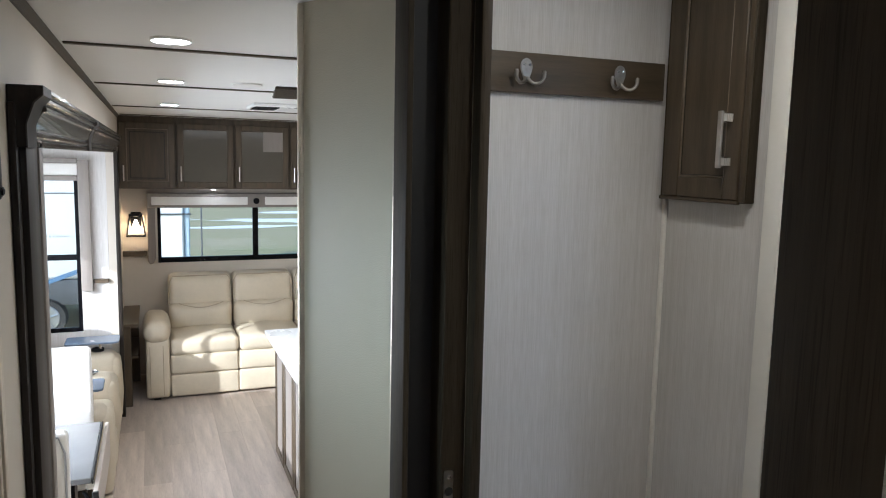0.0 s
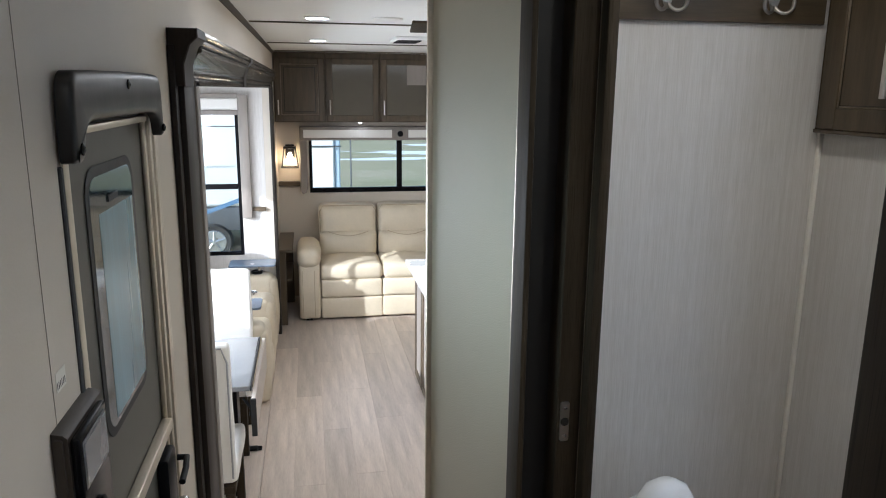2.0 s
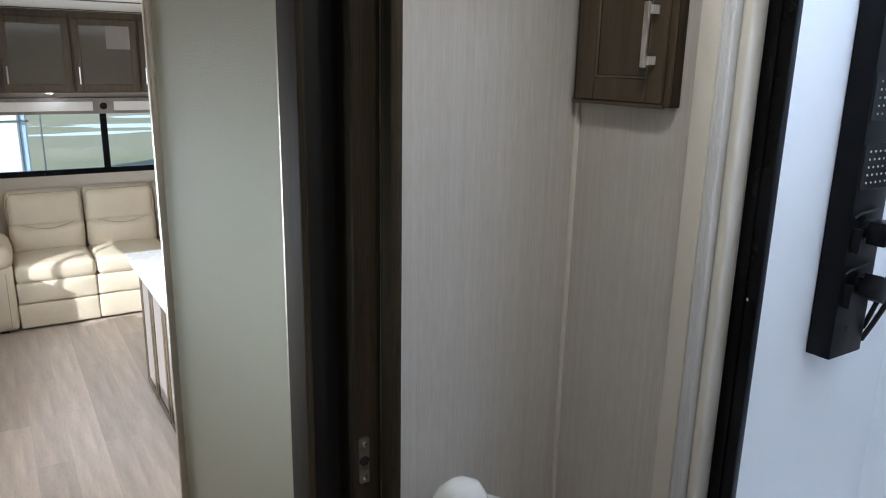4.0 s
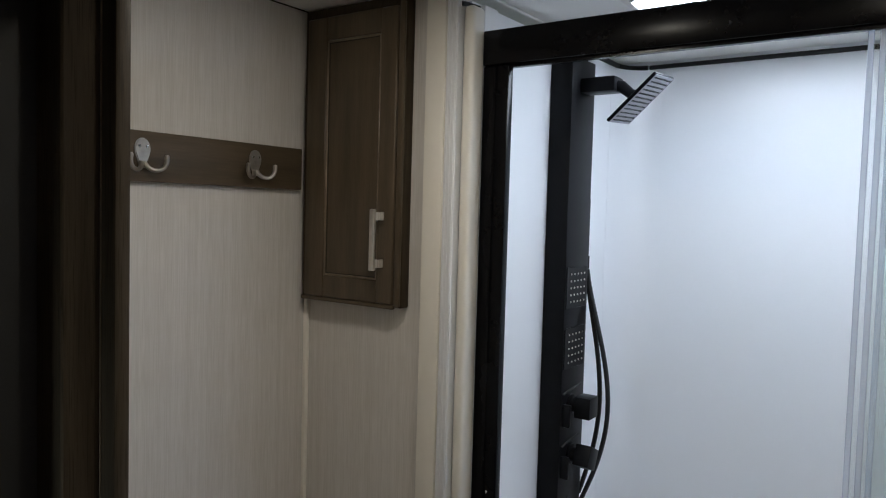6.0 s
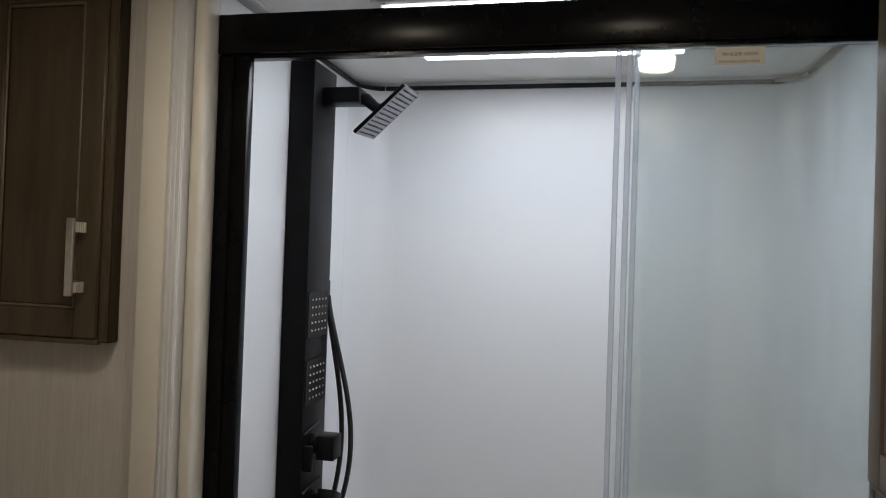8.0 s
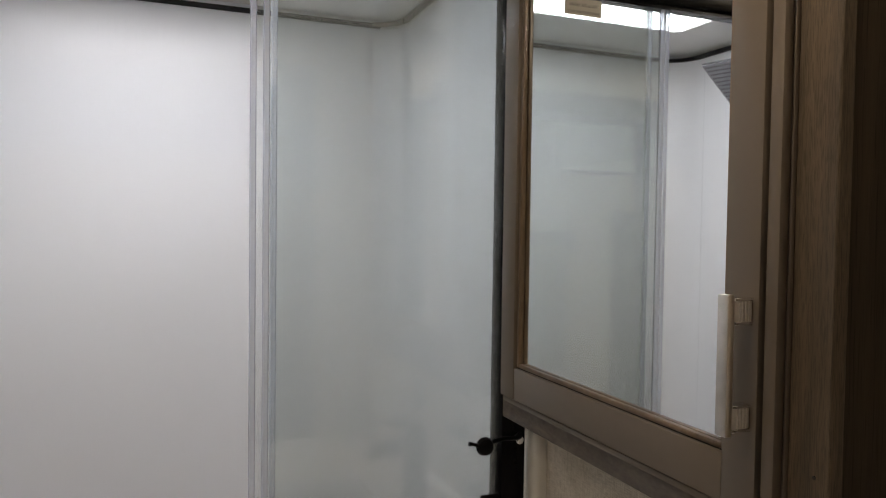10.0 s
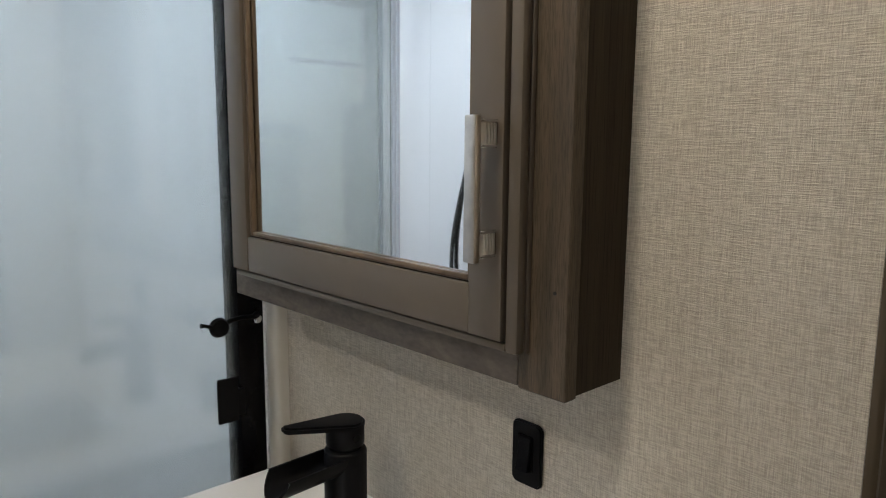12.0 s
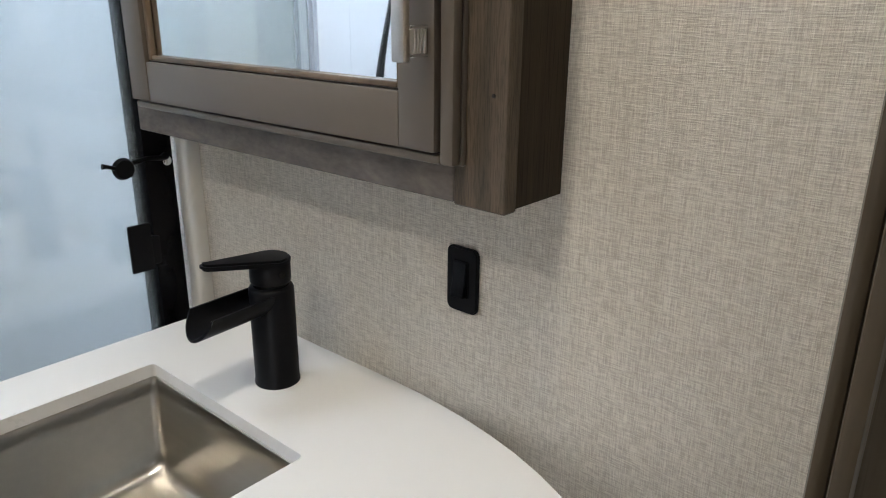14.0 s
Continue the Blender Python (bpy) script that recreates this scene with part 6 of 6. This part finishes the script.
gbm = bmesh.new()
bmesh.ops.create_grid(gbm, x_segments=40, y_segments=40, size=900)
bmesh.ops.translate(gbm, verts=gbm.verts, vec=(0, 0, GZ))
structure("ground", gbm, ground_material(), "wet green field with patches of old snow", "ground")
AUTO_WHITE = material("white_trailer_skin", (0.80, 0.80, 0.80), 0.3, vary=0.02, scale=2)
TYRE = material("tyre_rubber", (0.025, 0.025, 0.026), 0.8, vary=0.2, scale=20)
ALLOY = material("alloy_rim", (0.55, 0.56, 0.58), 0.3, 0.9, vary=0.1, scale=10)
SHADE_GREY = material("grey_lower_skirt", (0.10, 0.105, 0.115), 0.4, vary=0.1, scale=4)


def travel_trailer(x1, y0, x0, y1, wheel_x):
    t = thing("travel_trailer", ((x0 + x1) / 2, (y0 + y1) / 2, GZ), "white travel trailer with alloy wheels parked on the grass", "trailer")
    part("body", boxes((x0, y0, -0.55, x1, y1, 1.75), bevel=0.08, seg=3), AUTO_WHITE, t)
    part("skirt", boxes((x0 + 0.05, y0 - 0.004, -0.98, x1 - 0.02, y1, -0.5505), bevel=0.03, seg=2), SHADE_GREY, t)
    part("stripe", boxes((x0 + 0.1, y0 - 0.008, 0.885, x1 - 0.1, y0 - 0.0005, 0.903)), SHADE_GREY, t)
    for k in range(11):
        part("lettering", boxes((-1.86 + 0.054 * k, y0 - 0.004, 0.165, -1.835 + 0.054 * k, y0 - 0.0005, 0.165 + (0.028, 0.04, 0.034)[k % 3])), ALLOY, t, "illegible grey lettering")
    part("window", prism(rounded(x1 - 5.2, 0.85, x1 - 3.7, 1.3, 0.08, 4), "y", y0 - 0.012, y0 - 0.0005), SMOKED, t)
    part("stripe", prism([(x1 - 1.5, -0.95), (x1 - 0.05, -0.42), (x1 - 0.05, -0.34), (x1 - 1.7, -0.95)], "y", y0 - 0.011, y0 - 0.0045), STRIPE_BLUE, t, "blue slanted stripe")
    for wx in (wheel_x, wheel_x - 0.8):
        w = part("wheel", spun([(0.22, 0.0), (0.30, -0.02), (0.325, 0.04), (0.325, 0.18), (0.30, 0.22)], (wx, y0 - 0.06, GZ + 0.325), 36, "y"), TYRE, t)
        part("rim", spun([(0.215, 0.0), (0.20, -0.012), (0.19, 0.03), (0.05, 0.035)], (wx, y0 - 0.062, GZ + 0.325), 36, "y"), ALLOY, w)
        for k in range(5):
            a = 2 * math.pi * k / 5 + 0.3
            part("spoke", bar([(wx + 0.03 * math.cos(a), y0 - 0.075, GZ + 0.325 + 0.03 * math.sin(a)), (wx + 0.195 * math.cos(a), y0 - 0.07, GZ + 0.325 + 0.195 * math.sin(a))], [0.03, 0.02], 8), ALLOY, w)
        part("hub", spun([(0.05, 0.0), (0.045, -0.02), (0.02, -0.025)], (wx, y0 - 0.075, GZ + 0.325), 20, "y"), ALLOY, w)


STRIPE_BLUE = material("blue_stripe_paint", (0.10, 0.19, 0.33), 0.35, vary=0.05, scale=4)
travel_trailer(-1.05, 13.35, -7.2, 15.75, -1.69)


def far_trailer():
    t = thing("cargo_trailer", (-0.9, 15, GZ), "white trailer end with pale blue corner parked behind", "trailer")
    part("body", boxes((-0.95, 14.0, GZ + 0.45, 0.52, 20.0, 1.3), bevel=0.03), AUTO_WHITE, t)
    part("corner", boxes((0.521, 14.05, GZ + 0.45, 0.63, 19.9, 1.3), bevel=0.02), CORNER_BLUE, t, "pale blue corner cap")
    part("roof_rail", boxes((-0.95, 13.97, 0.47, 0.66, 13.9995, 0.50), bevel=0.01), SHADE_GREY, t)
    for y in (15.5, 18):
        part("wheel", spun([(0.2, 0.0), (0.3, 0.0), (0.325, 0.05), (0.325, 0.2), (0.3, 0.24)], (0.3, y, GZ + 0.325), 28, "x"), TYRE, t)
    p = thing("sign_post", (0.83, 14.0, GZ), "thin grey metal pole standing in the field", "pole")
    part("pole", bar([(0.83, 14.0, GZ), (0.83, 14.0, 0.75)], 0.016, 8), SHADE_GREY, p)


CORNER_BLUE = material("pale_blue_cap", (0.42, 0.52, 0.62), 0.4, vary=0.05, scale=4)
far_trailer()


# ---- living floor planks, laid lengthwise ----
rng = random.Random(7)
floor = bpy.data.objects["floor_living"]
PLANK_W, PLANK_L = 0.178, 1.22
lengths = {}
row = 0
x = XL + 0.001
while x < XR - 0.02:
    w = min(PLANK_W, XR - 0.001 - x)
    y = 1.425 - rng.random() * PLANK_L * 0.9
    while y < YR - 0.01:
        a, b = max(y, 1.425), min(y + PLANK_L, YR - 0.001)
        if b - a > 0.05:
            key = (round(w, 3), round(b - a, 3))
            if key not in lengths:
                bm = boxes((0.0003, 0.0003, -0.0035, w - 0.0003, b - a - 0.0003, 0.0), bevel=0.0004)
                lengths[key] = mesh_of("plank", bm, FLOORING, smooth=False)
            p = new("plank", lengths[key])
            p.location = (x, a, LF)
            p.parent = floor
        y += PLANK_L
    x += PLANK_W
